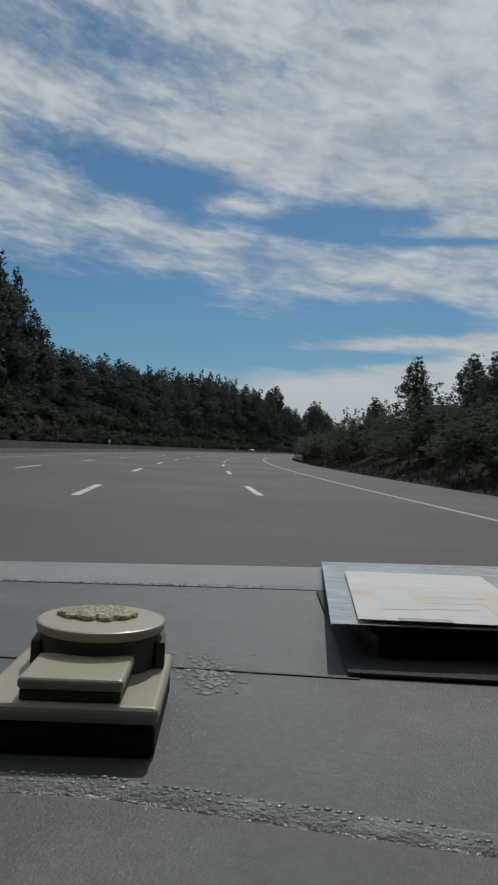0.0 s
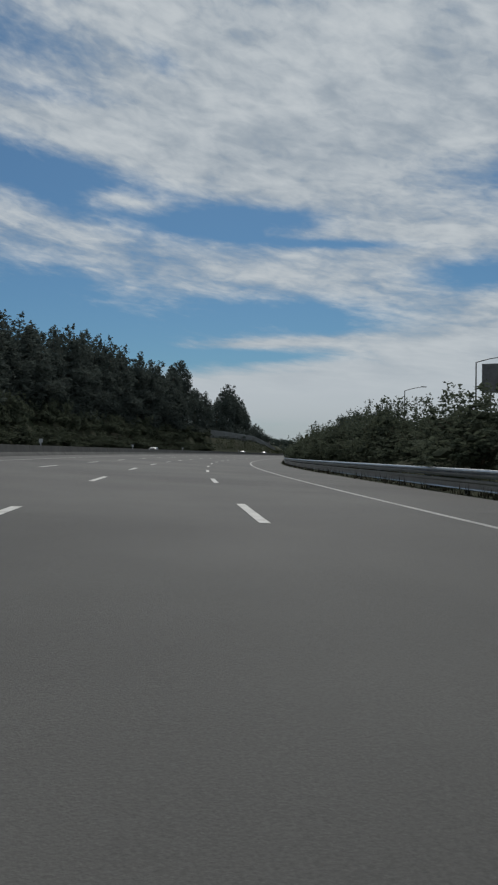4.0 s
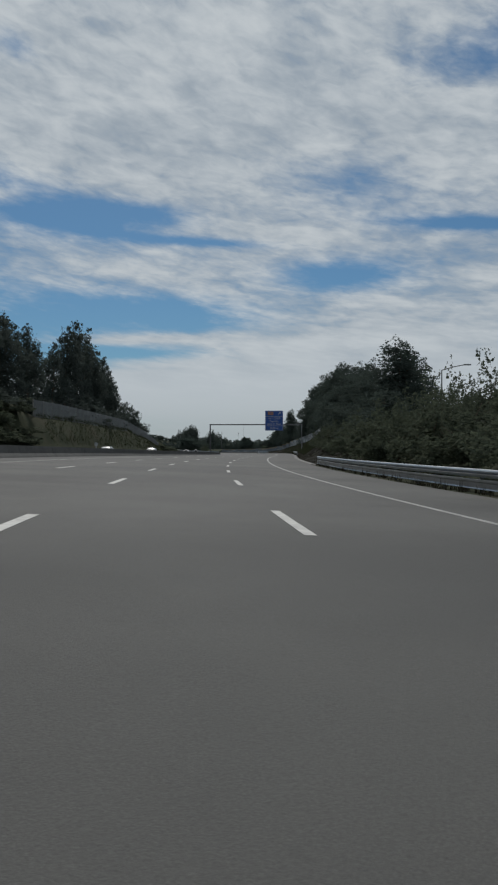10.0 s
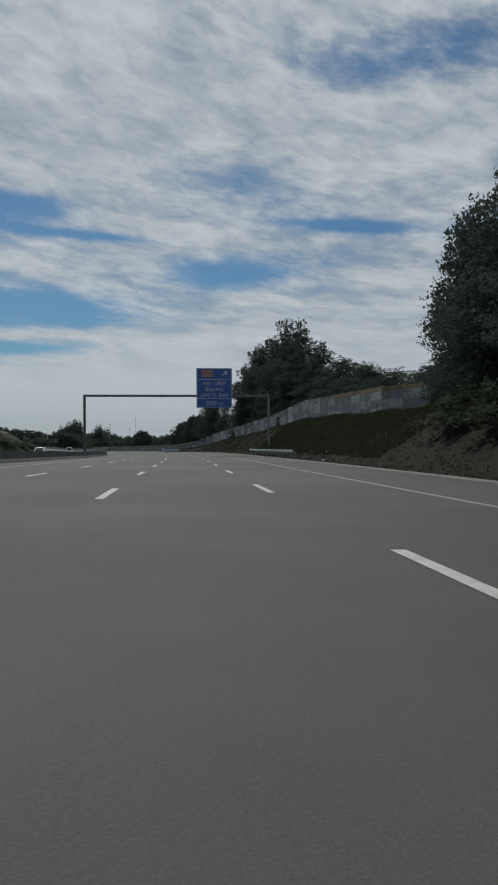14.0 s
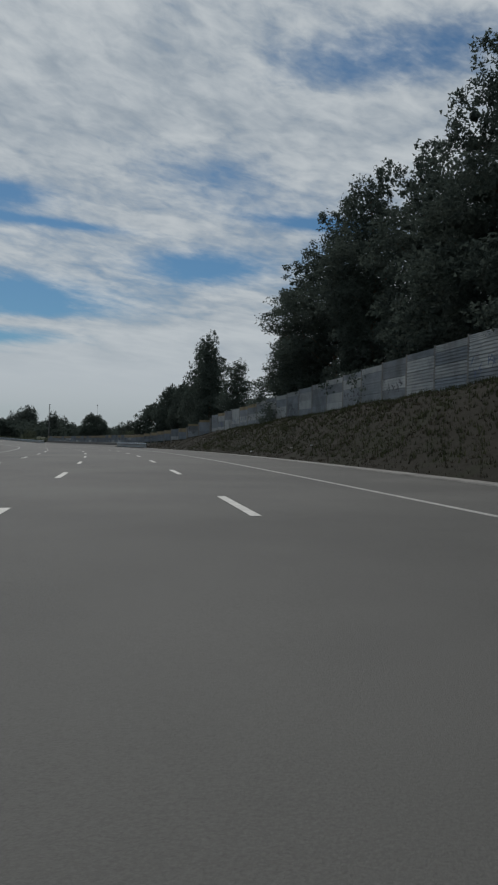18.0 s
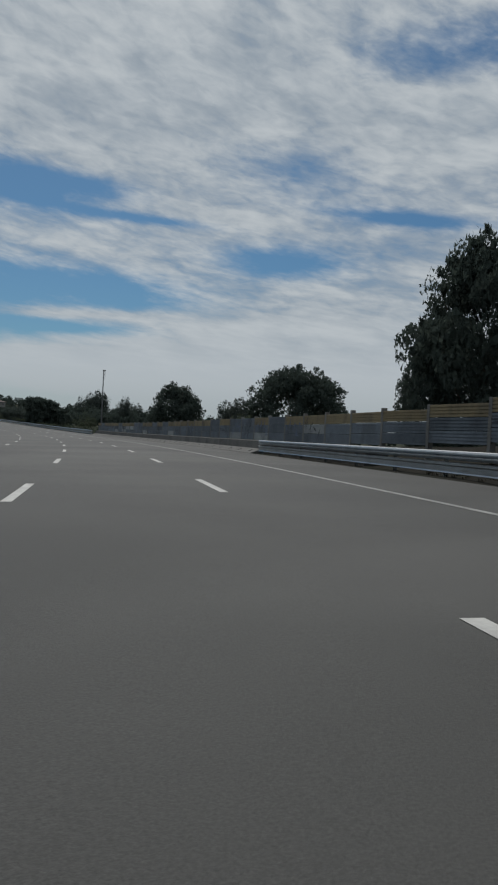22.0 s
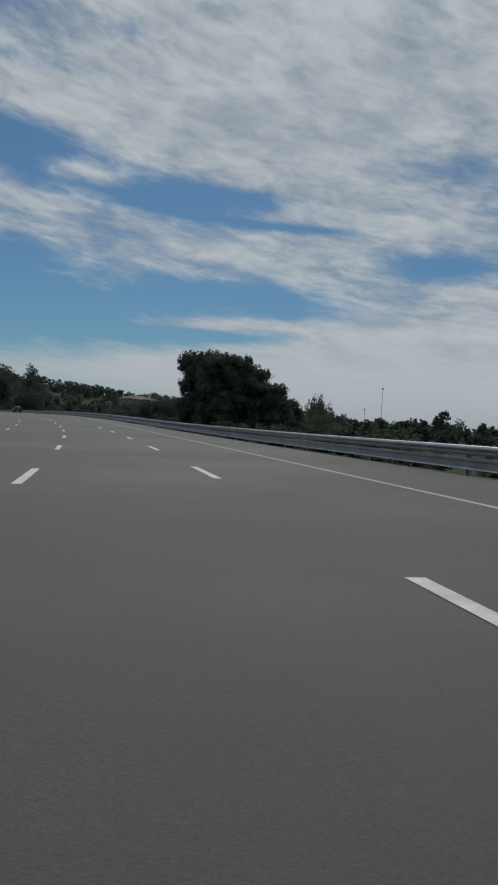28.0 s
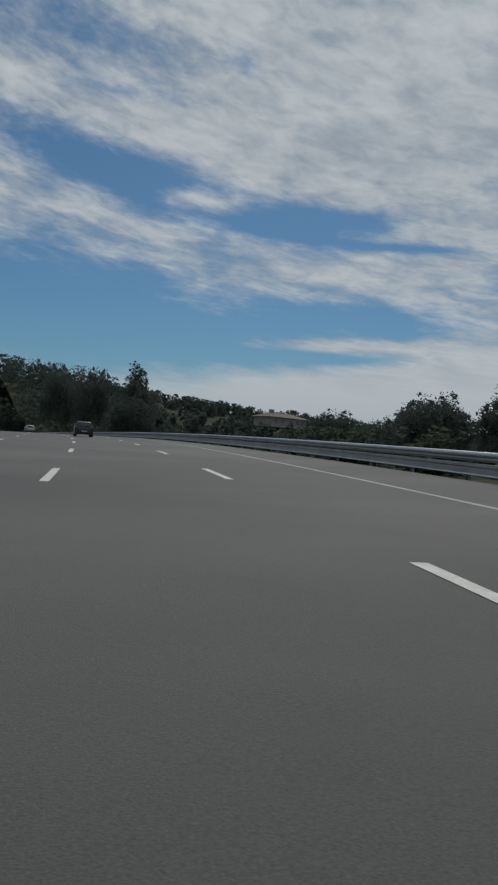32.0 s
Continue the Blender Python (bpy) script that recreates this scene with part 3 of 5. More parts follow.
# ---------------------------------------------------------------- guard rails
BEAM = [(0.000, 0.82), (-0.045, 0.80), (-0.080, 0.75), (-0.080, 0.71), (-0.020, 0.675), (-0.080, 0.64), (-0.080, 0.60), (-0.045, 0.55), (0.000, 0.53),
        (0.018, 0.53), (-0.025, 0.565), (-0.060, 0.61), (-0.060, 0.635), (0.000, 0.675), (-0.060, 0.715), (-0.060, 0.74), (-0.025, 0.785), (0.018, 0.82)]
SKIRT = [(-0.02, 0.47), (-0.075, 0.45), (-0.075, 0.38), (-0.055, 0.34), (-0.055, 0.17), (-0.075, 0.13), (-0.02, 0.11), (0.0, 0.13), (-0.035, 0.17), (-0.035, 0.34), (-0.055, 0.39), (-0.055, 0.44), (0.0, 0.47)]


def post_mesh(h):
    bm = bmesh.new()
    box(bm, -0.05, 0.05, -0.06, -0.052, 0, h)
    box(bm, -0.05, 0.05, 0.052, 0.06, 0, h)
    box(bm, 0.042, 0.05, -0.052, 0.052, 0, h)
    me = bpy.data.meshes.new("post")
    bm.to_mesh(me)
    bm.free()
    me.materials.append(STEEL)
    return me


RAIL_POST = post_mesh(1.0)


def guard_rail(s0, s1, u, label, skirt=True, side=1, zfun=None):
    g = empty("guard_rail", Matrix(), label, "guard rail")
    lift = zfun or (lambda s: 0.03)
    n = max(1, round((s1 - s0) / 12))
    shift = lambda s: (0, max(0, lift(s)))
    for i in range(n):
        a, b = s0 + (s1 - s0) * i / n, s0 + (s1 - s0) * (i + 1) / n
        sweep("rail_beam", [(u + side * p, z) for p, z in BEAM], a + 0.006, b - 0.006, RAIL_STEEL, g, step=3, closed=True, shift=shift)
        if skirt:
            sweep("lower_rail", [(u + side * p, z) for p, z in SKIRT], a + 0.006, b - 0.006, RAIL_STEEL, g, step=3, closed=True, shift=shift)
    s = s0 + 0.4
    while s < s1:
        p = new("post", RAIL_POST)
        p.parent = g
        p.matrix_basis = road_pose(s, u + side * 0.07, max(0, lift(s)) - 0.25) @ Matrix.Diagonal((side, 1, 1, 1))
        s += 4.0
    return g


guard_rail(88, 331, 8.25, "galvanised steel guard rail with lower skirt in front of shrubs")
guard_rail(434.5, 473, 8.5, "short galvanised guard rail shielding the gantry post", skirt=False, zfun=lambda s: 0.08)
guard_rail(590, 623, 8.3, "short galvanised steel guard rail before the noise wall")
guard_rail(727, 1180, 8.0, "long galvanised steel guard rail with lower skirt")
guard_rail(40, 330, -31.2, "galvanised guard rail along the far side of the opposite carriageway", skirt=False, side=-1, zfun=lambda s: 0.0)

# gutter along the cutting
tagged(sweep("gutter", [(7.69, 0.006), (7.72, 0.05), (7.86, 0.05), (8.0, 0.0), (8.25, 0.06), (8.3, -0.1)], 332, 590, CONCRETE, step=3),
       "shallow grey concrete gutter at the pavement edge", "gutter", kind="structure")

# ---------------------------------------------------------------- noise walls
PANEL_GREY = material("noise_panel_grey", (0.23, 0.26, 0.285), (0.15, 0.17, 0.19), 0.85, grain=9, large=0.7, bump=0.35, per_object=0.16,
                      stain=(0.10, 0.11, 0.115), stain_scale=0.5)
PANEL_PALE = material("noise_panel_pale", (0.40, 0.42, 0.42), (0.27, 0.29, 0.30), 0.85, grain=9, large=0.7, bump=0.35, per_object=0.14,
                      stain=(0.14, 0.15, 0.16), stain_scale=0.5)
PANEL_TAN = material("noise_panel_tan", (0.29, 0.23, 0.13), (0.20, 0.165, 0.10), 0.85, grain=9, large=0.7, bump=0.35, per_object=0.16,
                     stain=(0.12, 0.10, 0.07), stain_scale=0.6)
PANEL_DARK = material("noise_panel_dark", (0.17, 0.185, 0.185), (0.11, 0.12, 0.12), 0.9, grain=9, large=0.7, bump=0.35, per_object=0.16)
SPRAY = material("spray_paint", (0.035, 0.037, 0.045), (0.06, 0.06, 0.07), 0.7, grain=12, large=2, bump=0)
SPRAY_BLUE = material("spray_paint_blue", (0.10, 0.14, 0.22), (0.14, 0.17, 0.24), 0.7, grain=12, large=2, bump=0)


PANEL_BLUE = material("noise_panel_blue", (0.17, 0.20, 0.23), (0.11, 0.13, 0.155), 0.85, grain=9, large=0.7, bump=0.35, per_object=0.2,
                      stain=(0.07, 0.08, 0.09), stain_scale=0.5)


def ribbed_slab(length, height):
    """A concrete slab with shallow ribs on its face."""
    bm = bmesh.new()
    box(bm, -length / 2, length / 2, -0.055, 0.055, 0.008, height - 0.008, 0.008)
    k = 4
    for i in range(k):
        z = height * (i + 0.5) / k
        box(bm, -length / 2 + 0.02, length / 2 - 0.02, -0.098, -0.053, z - height * 0.09, z + height * 0.09)
    me = bpy.data.meshes.new("panel")
    bm.to_mesh(me)
    bm.free()
    return me


def graffiti(parent, r, length, height, m):
    """Illegible sprayed strokes, as plain bars."""
    bm = bmesh.new()
    x = -length / 2 + 0.25
    while x < length / 2 - 0.45:
        z0 = r.uniform(0.25, 0.7) * height
        for _ in range(r.randint(2, 4)):
            a, n = r.uniform(0, 3.14), r.uniform(0.12, 0.34)
            m4 = Matrix.Translation((x + r.uniform(0, 0.3), -0.103, z0 + r.uniform(-0.2, 0.2))) @ Matrix.Rotation(a, 4, "Y") @ Matrix.Diagonal((n * 2, 0.006, r.uniform(0.03, 0.065), 1))
            bmesh.ops.create_cube(bm, size=1, matrix=m4)
        x += r.uniform(0.3, 0.9)
    ob = part("sprayed_marks", bm, r.choice((SPRAY, SPRAY, SPRAY_BLUE)), parent, "dark illegible sprayed marks")
    ob.matrix_basis = m
    return ob


def noise_wall(s0, s1, ufun, foot, top, bay, rows, label, tan, marks, pale, seed, plain=None, cap=0.0):
    r = random.Random(seed)
    wall = empty("noise_wall", Matrix(), label, "noise wall")
    n = int(round((s1 - s0) / bay))
    lib = {}
    for i in range(n):
        a, b = s0 + (s1 - s0) * i / n, s0 + (s1 - s0) * (i + 1) / n
        mid = (a + b) / 2
        p0, p1 = at(a, ufun(a)), at(b, ufun(b))
        zf, zt = foot(mid), top(mid)
        yaw = math.atan2(p1.y - p0.y, p1.x - p0.x)
        face = yaw + (math.pi if ufun(mid) > 0 else 0.0)
        length = round((p1 - p0).xy.length - 0.16, 2)
        c = (p0 + p1) / 2
        base = at(mid, ufun(mid), zf).z
        hs = [round((zt - zf) * (1 - cap) / (rows - (cap > 0)), 2)] * rows
        if cap:
            hs[-1] = round((zt - zf) * cap, 2)
        for k, h in enumerate(hs):
            key = (length, h)
            if key not in lib:
                lib[key] = ribbed_slab(length, h)
            me = lib[key]
            mat = PANEL_TAN if (k == rows - 1 and tan(i, r)) else (PANEL_PALE if pale(i, r) else (plain or PANEL_GREY))
            if len(me.materials) == 0 or me.materials[0] != mat:
                key2 = (length, h, mat.name)
                if key2 not in lib:
                    lib[key2] = me.copy()
                    lib[key2].materials.clear()
                    lib[key2].materials.append(mat)
                me = lib[key2]
            ob = new("panel", me)
            ob.parent = wall
            ob.matrix_basis = Matrix.Translation((c.x, c.y, base + sum(hs[:k]))) @ Matrix.Rotation(face, 4, "Z")
        if marks(i, r):
            graffiti(wall, r, length, min(zt - zf, 1.9), Matrix.Translation((c.x, c.y, base + 0.05)) @ Matrix.Rotation(face, 4, "Z"))
        bm = bmesh.new()
        box(bm, -0.09, 0.09, -0.11, 0.11, -0.6, zt - zf + 0.12, 0.01)
        pb = part("post", bm, CONCRETE, wall)
        pb.matrix_basis = Matrix.Translation((p0.x, p0.y, at(a, ufun(a), foot(a)).z)) @ Matrix.Rotation(yaw, 4, "Z")
    return wall


TOP1 = lambda s: float(np.interp(s, [424, 445, 472, 500, 520, 550, 578], [6.5, 7.2, 7.9, 7.0, 6.6, 5.9, 5.1]))
noise_wall(424, 578, lambda s: float(np.interp(s, [420, 432, 578], [19.0, 16.6, 16.2])), lambda s: TOP1(s) - 2.7, TOP1, 4.0, 4,
           "stepped grey concrete noise wall with sprayed marks on top of the bank",
           lambda i, r: i < 7 or (i > 31 and r.random() < 0.7), lambda i, r: r.random() < 0.75, lambda i, r: r.random() < 0.4, 3, cap=0.15)
noise_wall(578.2, 581.4, lambda s: float(np.interp(s, [578.2, 581.4], [16.0, 13.25])), lambda s: float(np.interp(s, [578, 581.5], [2.3, 1.7])), lambda s: float(np.interp(s, [578, 581.5], [4.9, 3.5])), 1.6, 4,
           "short stepped grey noise wall joining the two long ones", lambda i, r: True, lambda i, r: True, lambda i, r: False, 5, cap=0.15)
noise_wall(581.5, 727, lambda s: float(np.interp(s, [581, 606, 640, 727], [13.2, 9.75, 9.35, 9.2])),
           lambda s: float(np.interp(s, [581, 606, 612], [1.6, 0.95, 0.84])), lambda s: float(np.interp(s, [581, 592, 606, 640, 727], [3.3, 2.95, 2.35, 2.42, 2.32])),
           3.6, 3, "low grey and ochre noise wall on a concrete base with sprayed marks",
           lambda i, r: r.random() < 0.7, lambda i, r: r.random() < 0.6, lambda i, r: r.random() < 0.12, 8, PANEL_BLUE)

# concrete base and apron under the second wall
APRON = material("grey_apron_concrete", (0.15, 0.147, 0.138), (0.10, 0.098, 0.092), 0.85, grain=14, large=0.5, bump=0.3, stain=(0.075, 0.073, 0.07), stain_scale=0.6)
base = empty("retaining_base", Matrix(), "dark concrete base wall with a pale sloping apron under the noise wall", "concrete base", kind="structure")
sweep("base_wall", [(8.55, 0.0), (8.62, 0.80), (9.6, 0.84), (9.6, -0.1)], 606, 727, DARK_CONCRETE, base, step=3, closed=True)
s_ = 623.0
while s_ < 727:
    sweep("apron_slab", [(7.7, 0.0), (7.72, 0.03), (8.54, 0.30), (8.54, -0.05)], s_ + 0.02, min(s_ + 2.98, 727), APRON, base, step=3, closed=True)
    bm = bmesh.new()
    box(bm, -0.20, 0.20, -0.02, 0.02, -0.02, 0.024)
    slot = part("drain_slot", bm, DARK_CONCRETE, base, "dark drain slot")
    slot.matrix_basis = road_pose(s_ + 1.5, 8.1, 0.165) @ Matrix.Rotation(radians(-18), 4, "Y") @ Matrix.Rotation(radians(35), 4, "Z")
    s_ += 3.0

# noise wall on the far bank
TOPL = lambda s: float(np.interp(s, [380, 400, 455, 485, 522], [9.4, 9.6, 9.2, 7.4, 4.4]))
noise_wall(384, 524, lambda s: -36.3, lambda s: TOPL(s) - 2.9, TOPL, 5.0, 3, "grey concrete noise wall on the far grassy bank",
           lambda i, r: False, lambda i, r: False, lambda i, r: False, 12, PANEL_DARK)

# ---------------------------------------------------------------- sign gantry
g = empty("sign_gantry", road_pose(468, 0), "grey steel gantry over the carriageway with a blue exit sign", "gantry")
gb = at(468, 0).z
for u_ in (-14.85, 10.6):
    bm = bmesh.new()
    zb = at(468, u_).z - gb
    k_ = 0.17 if u_ < 0 else 0.115
    box(bm, u_ - k_, u_ + k_, -k_, k_, zb + (0.82 if u_ < 0 else 0.2), 8.56, 0.02)
    post = part("post", bm, DARK_STEEL if u_ < 0 else STEEL, g)
    bm = bmesh.new()
    box(bm, u_ - 0.3, u_ + 0.3, -0.3, 0.3, zb + (0.82 if u_ < 0 else 0.2), zb + (0.87 if u_ < 0 else 0.26), 0.01)
    part("base_plate", bm, DARK_STEEL, post)
bm = bmesh.new()
box(bm, -14.66, 10.47, -0.15, 0.15, 8.25, 8.56, 0.02)
beam = part("beam", bm, DARK_STEEL, g)
for x in (-9.0, -4.5, 3.0, 7.5):
    bm = bmesh.new()
    box(bm, x - 0.06, x + 0.06, -0.19, 0.19, 8.21, 8.60, 0.01)
    part("splice_flange", bm, STEEL, beam)
X0, X1, Z0, Z1 = 0.45, 5.40, 6.72, 12.25
sign = empty("sign", Matrix.Translation((0, -0.34, 0)))
sign.parent = g
bm = bmesh.new()
box(bm, X0, X1, -0.04, 0.04, Z0, Z1, 0.03)
panel = part("sign_panel", bm, SIGN_BLUE, sign, "blue retroreflective exit sign panel")
for z in (7.1, 8.35, 9.6, 10.9, 12.0):
    bm = bmesh.new()
    box(bm, X0 + 0.1, X1 - 0.1, 0.045, 0.11, z - 0.04, z + 0.04)
    part("stiffener", bm, STEEL, sign)
# white border and the dividing lines
for x0, x1, z0, z1 in ((X0 + 0.08, X1 - 0.08, Z1 - 0.13, Z1 - 0.08), (X0 + 0.08, X1 - 0.08, Z0 + 0.08, Z0 + 0.13), (X0 + 0.08, X0 + 0.13, Z0 + 0.14, Z1 - 0.14),
                       (X1 - 0.13, X1 - 0.08, Z0 + 0.14, Z1 - 0.14), (X0 + 0.14, X1 - 0.14, 10.62, 10.72), (X0 + 0.14, X1 - 0.14, 8.0, 8.08)):
    bm = bmesh.new()
    box(bm, x0, x1, -0.048, -0.041, z0, z1)
    part("sign_line", bm, SIGN_WHITE, sign)
bm = bmesh.new()
box(bm, X0 + 0.75, X0 + 2.25, -0.050, -0.041, 11.05, 11.95, 0.003)
part("exit_plate", bm, SIGN_ORANGE, sign, "orange exit number plate")


def lettering(text, x, z, size, mat, parent, y=-0.052):
    cu = bpy.data.curves.new("lettering", "FONT")
    cu.body, cu.size, cu.extrude, cu.align_x, cu.resolution_u = text, size, 0.004, "CENTER", 3
    tmp = bpy.data.objects.new("lettering", cu)
    scene.collection.objects.link(tmp)
    bpy.context.view_layer.update()
    me = bpy.data.meshes.new_from_object(tmp.evaluated_get(bpy.context.evaluated_depsgraph_get()))
    bpy.data.objects.remove(tmp)
    # one mesh a character: loose pieces that overlap sideways belong together
    n = len(me.vertices)
    root = list(range(n))

    def find(i):
        while root[i] != i:
            root[i] = root[root[i]]
            i = root[i]
        return i
    for e in me.edges:
        root[find(e.vertices[0])] = find(e.vertices[1])
    spans = {}
    for v in me.vertices:
        spans.setdefault(find(v.index), []).append(v.co.x)
    groups = []
    for k, xs in sorted(spans.items(), key=lambda kv: min(kv[1])):
        lo, hi = min(xs), max(xs)
        if groups and lo < groups[-1][1] - 0.45 * (hi - lo):
            groups[-1][1] = max(groups[-1][1], hi)
            groups[-1][2].add(k)
        else:
            groups.append([lo, hi, {k}])
    holder = empty("lettering", pose(x, y, z, 90))
    holder.parent = parent
    for lo, hi, keys in groups:
        idx = [i for i in range(n) if find(i) in keys]
        to = {i: j for j, i in enumerate(idx)}
        faces = [[to[i] for i in p.vertices] for p in me.polygons if p.vertices[0] in to]
        mesh_object("character", [me.vertices[i].co for i in idx], faces, mat, holder)
    return holder


XM = (X0 + X1) / 2
lettering("18A", X0 + 1.5, 11.2, 0.85, SIGN_BLUE, sign, -0.056)
lettering("A41 CREP", XM, 9.85, 0.78, SIGN_WHITE, sign)
lettering("Espinho", XM, 9.07, 0.78, SIGN_WHITE, sign)
lettering("(A4) V. Real", XM, 8.27, 0.78, SIGN_WHITE, sign)
lettering("2000 m", XM, 7.12, 0.78, SIGN_WHITE, sign)
bm = bmesh.new()
vs_ = [bm.verts.new((x, 0, z)) for x, z in ((0, 0.1), (0.1, 0), (0.55, 0.45), (0.55, 0.2), (0.7, 0.2), (0.7, 0.7), (0.2, 0.7), (0.2, 0.55), (0.45, 0.55))]
bm.faces.new(vs_)
r_ = bmesh.ops.extrude_face_region(bm, geom=bm.faces[:])
bmesh.ops.translate(bm, verts=[v for v in r_["geom"] if isinstance(v, bmesh.types.BMVert)], vec=(0, 0.006, 0))
arrow = part("arrow", bm, SIGN_WHITE, sign)
arrow.matrix_basis = pose(X1 - 1.35, -0.05, 11.15)


# ---------------------------------------------------------------- lamps, board and masts
def street_lamp(s, u, top, arm=2.2, turn=0.0):
    zb = bank_z(s, u) - 0.1
    h = top - zb
    lamp = empty("street_lamp", road_pose(s, u, zb, turn), "slim grey steel street lamp with one arm", "street lamp", "street lamps behind the shrubs")
    bm = bmesh.new()
    tube(bm, (0, 0, 0), (0, 0, h - 0.5), 0.10, 0.055, 12)
    part("pole", bm, DARK_STEEL, lamp)
    bm = bmesh.new()
    tube(bm, (0, 0, h - 0.52), (arm * 0.55, 0, h - 0.18), 0.05, 0.045, 8)
    tube(bm, (arm * 0.55, 0, h - 0.18), (arm, 0, h), 0.045, 0.04, 8)
    part("arm", bm, DARK_STEEL, lamp)
    bm = bmesh.new()
    box(bm, arm - 0.1, arm + 0.6, -0.14, 0.14, h - 0.05, h + 0.07, 0.03)
    part("lamp_head", bm, STEEL, lamp)


for s, u, top in ((64, 25, 10.9), (103, 25.3, 11.0), (142, 25.3, 11.0), (172, 24, 10.4), (202, 23.5, 10.3), (234, 23.8, 10.2), (265.4, 23.1, 10.0), (295.7, 21.1, 9.6), (331, 20.1, 9.6)):
    street_lamp(s, u, top)

mast = empty("lamp_mast", road_pose(733.4, 10.8, -0.3), "tall slim dark tapered lamp mast with one small head", "lamp mast")
bm = bmesh.new()
tube(bm, (0, 0, 0), (0, 0, 13.4), 0.17, 0.085, 12)
part("pole", bm, DARK_STEEL, mast)
bm = bmesh.new()
box(bm, -0.14, 0.40, -0.16, 0.16, 13.38, 13.62, 0.04)
head = part("lamp_head", bm, DARK_STEEL, mast)
bm = bmesh.new()
box(bm, -0.05, 0.30, -0.12, 0.12, 13.34, 13.375, 0.01)
part("lens", bm, CONCRETE, head, "dull glass lens")
bm = bmesh.new()
for x in (0.20, 0.34):
    tube(bm, (x, 0, 11.6), (x, 0, 13.36), 0.015, 0.015, 6)
for k in range(7):
    tube(bm, (0.20, 0, 11.7 + 0.25 * k), (0.34, 0, 11.7 + 0.25 * k), 0.012, 0.012, 6)
for z in (11.8, 13.1):
    tube(bm, (0.05, 0, z), (0.21, 0, z), 0.015, 0.015, 6)
part("ladder", bm, DARK_STEEL, mast, "short service ladder below the head")

board = empty("billboard", road_pose(228, 44, 0, -18), "dark billboard seen from behind with a pale frame", "billboard")
bm = bmesh.new()
box(bm, -3.6, 3.6, -0.1, 0.1, 11.9, 16.4, 0.02)
part("board", bm, DARK_STEEL, board)
for x0, x1, z0, z1 in ((-3.75, 3.75, 16.4, 16.55), (-3.75, 3.75, 11.75, 11.9), (-3.75, -3.6, 11.9, 16.4), (3.6, 3.75, 11.9, 16.4)):
    bm = bmesh.new()
    box(bm, x0, x1, -0.13, 0.13, z0, z1, 0.01)
    part("frame_bar", bm, STEEL, board)
zb_ = bank_z(228, 44) - 0.3
for x in (-2.4, 0, 2.4):
    bm = bmesh.new()
    box(bm, x - 0.14, x + 0.14, 0.1, 0.38, zb_, 16.2, 0.01)
    part("leg", bm, DARK_STEEL, board)

for s, u, top in ((1100, 250, 34), (1166, 301, 25)):
    m_ = empty("antenna_mast", road_pose(s, u, -3), "distant slim mast above the trees", "mast")
    bm = bmesh.new()
    tube(bm, (0, 0, 0), (0, 0, top), 0.16, 0.09, 8)
    part("pole", bm, DARK_STEEL, m_)
    bm = bmesh.new()
    box(bm, -0.3, 0.3, -0.3, 0.3, top - 1.2, top + 0.1, 0.08)
    part("antenna_head", bm, DARK_STEEL, m_)

# ---------------------------------------------------------------- planting, stretch by stretch
rp = random.Random(5)
CREST = lambda s: float(np.interp(s, [90, 126, 133, 143, 157, 183, 209, 235, 298, 350, 362, 375, 410, 422, 442, 456, 472, 482],
                                   [41, 39, 33, 26, 22, 24, 25, 27, 31.5, 32, 30, 25, 24, 30, 30.5, 26, 21, 15]))
s = 88.0
i = 0
while s < 488:               # the wood on the hill beyond the opposite carriageway
    low = 0.52 if s > 358 else 1.0
    plant("forest", s, -41 - rp.uniform(0, 2.5), low * CREST(s) * rp.uniform(0.84, 0.98), rp.uniform(9.5, 12.5), i % 4, "wood on the hill")
    plant("forest", s + 3.5, -48.5 - rp.uniform(0, 3), low * CREST(s) * rp.uniform(0.93, 1.06), rp.uniform(9.5, 12.5), (i + 1) % 4, "wood on the hill")
    if i % 4 == 0:
        plant("forest", s + 2, -58 - rp.uniform(0, 4), low * CREST(s) * rp.uniform(0.98, 1.08), rp.uniform(10, 13), (i + 2) % 4, "wood on the hill")
    if not 383 < s < 500:
        plant("scrub", s + 2, -36.5 - rp.uniform(0, 1.5), 8 + rp.uniform(0, 3), rp.uniform(6, 9), i % 3, "scrub on the hill")
    if s < 378:
        plant("scrub", s - 1, -33.6 - rp.uniform(0, 0.8), rp.uniform(2.6, 4.2), rp.uniform(6, 8), i % 3, "scrub on the hill")
        plant("scrub", s + 3, -34.6 - rp.uniform(0, 0.8), rp.uniform(4.0, 5.5), rp.uniform(6, 8), (i + 1) % 3, "scrub on the hill")
    s += 7.5
    i += 1
for s, u, top, w in ((362, -44, 31, 9), (368, -45, 33, 9), (375, -45, 34, 9.5), (381, -45, 28, 8), (391, -45, 25.5, 8), (397, -46, 26, 8), (405, -45, 25.5, 7.5), (413, -46, 21, 6), (421, -45, 24, 7), (431, -45, 29, 9),
                     (440, -45, 31.7, 9), (450, -45, 31, 9), (458, -46, 29, 9), (466, -45, 27.2, 8.5), (474, -45, 24.5, 8), (481, -45, 21, 7)):
    plant("eucalyptus", s, u, top, w * 1.1, int(s) % 4, "wood on the hill")
plant("round", 506, -45, 17.5, 10, 0)
plant("round", 585, -50, 15.0, 13, 0)
plant("round", 600, -52, 12.5, 12, 1)

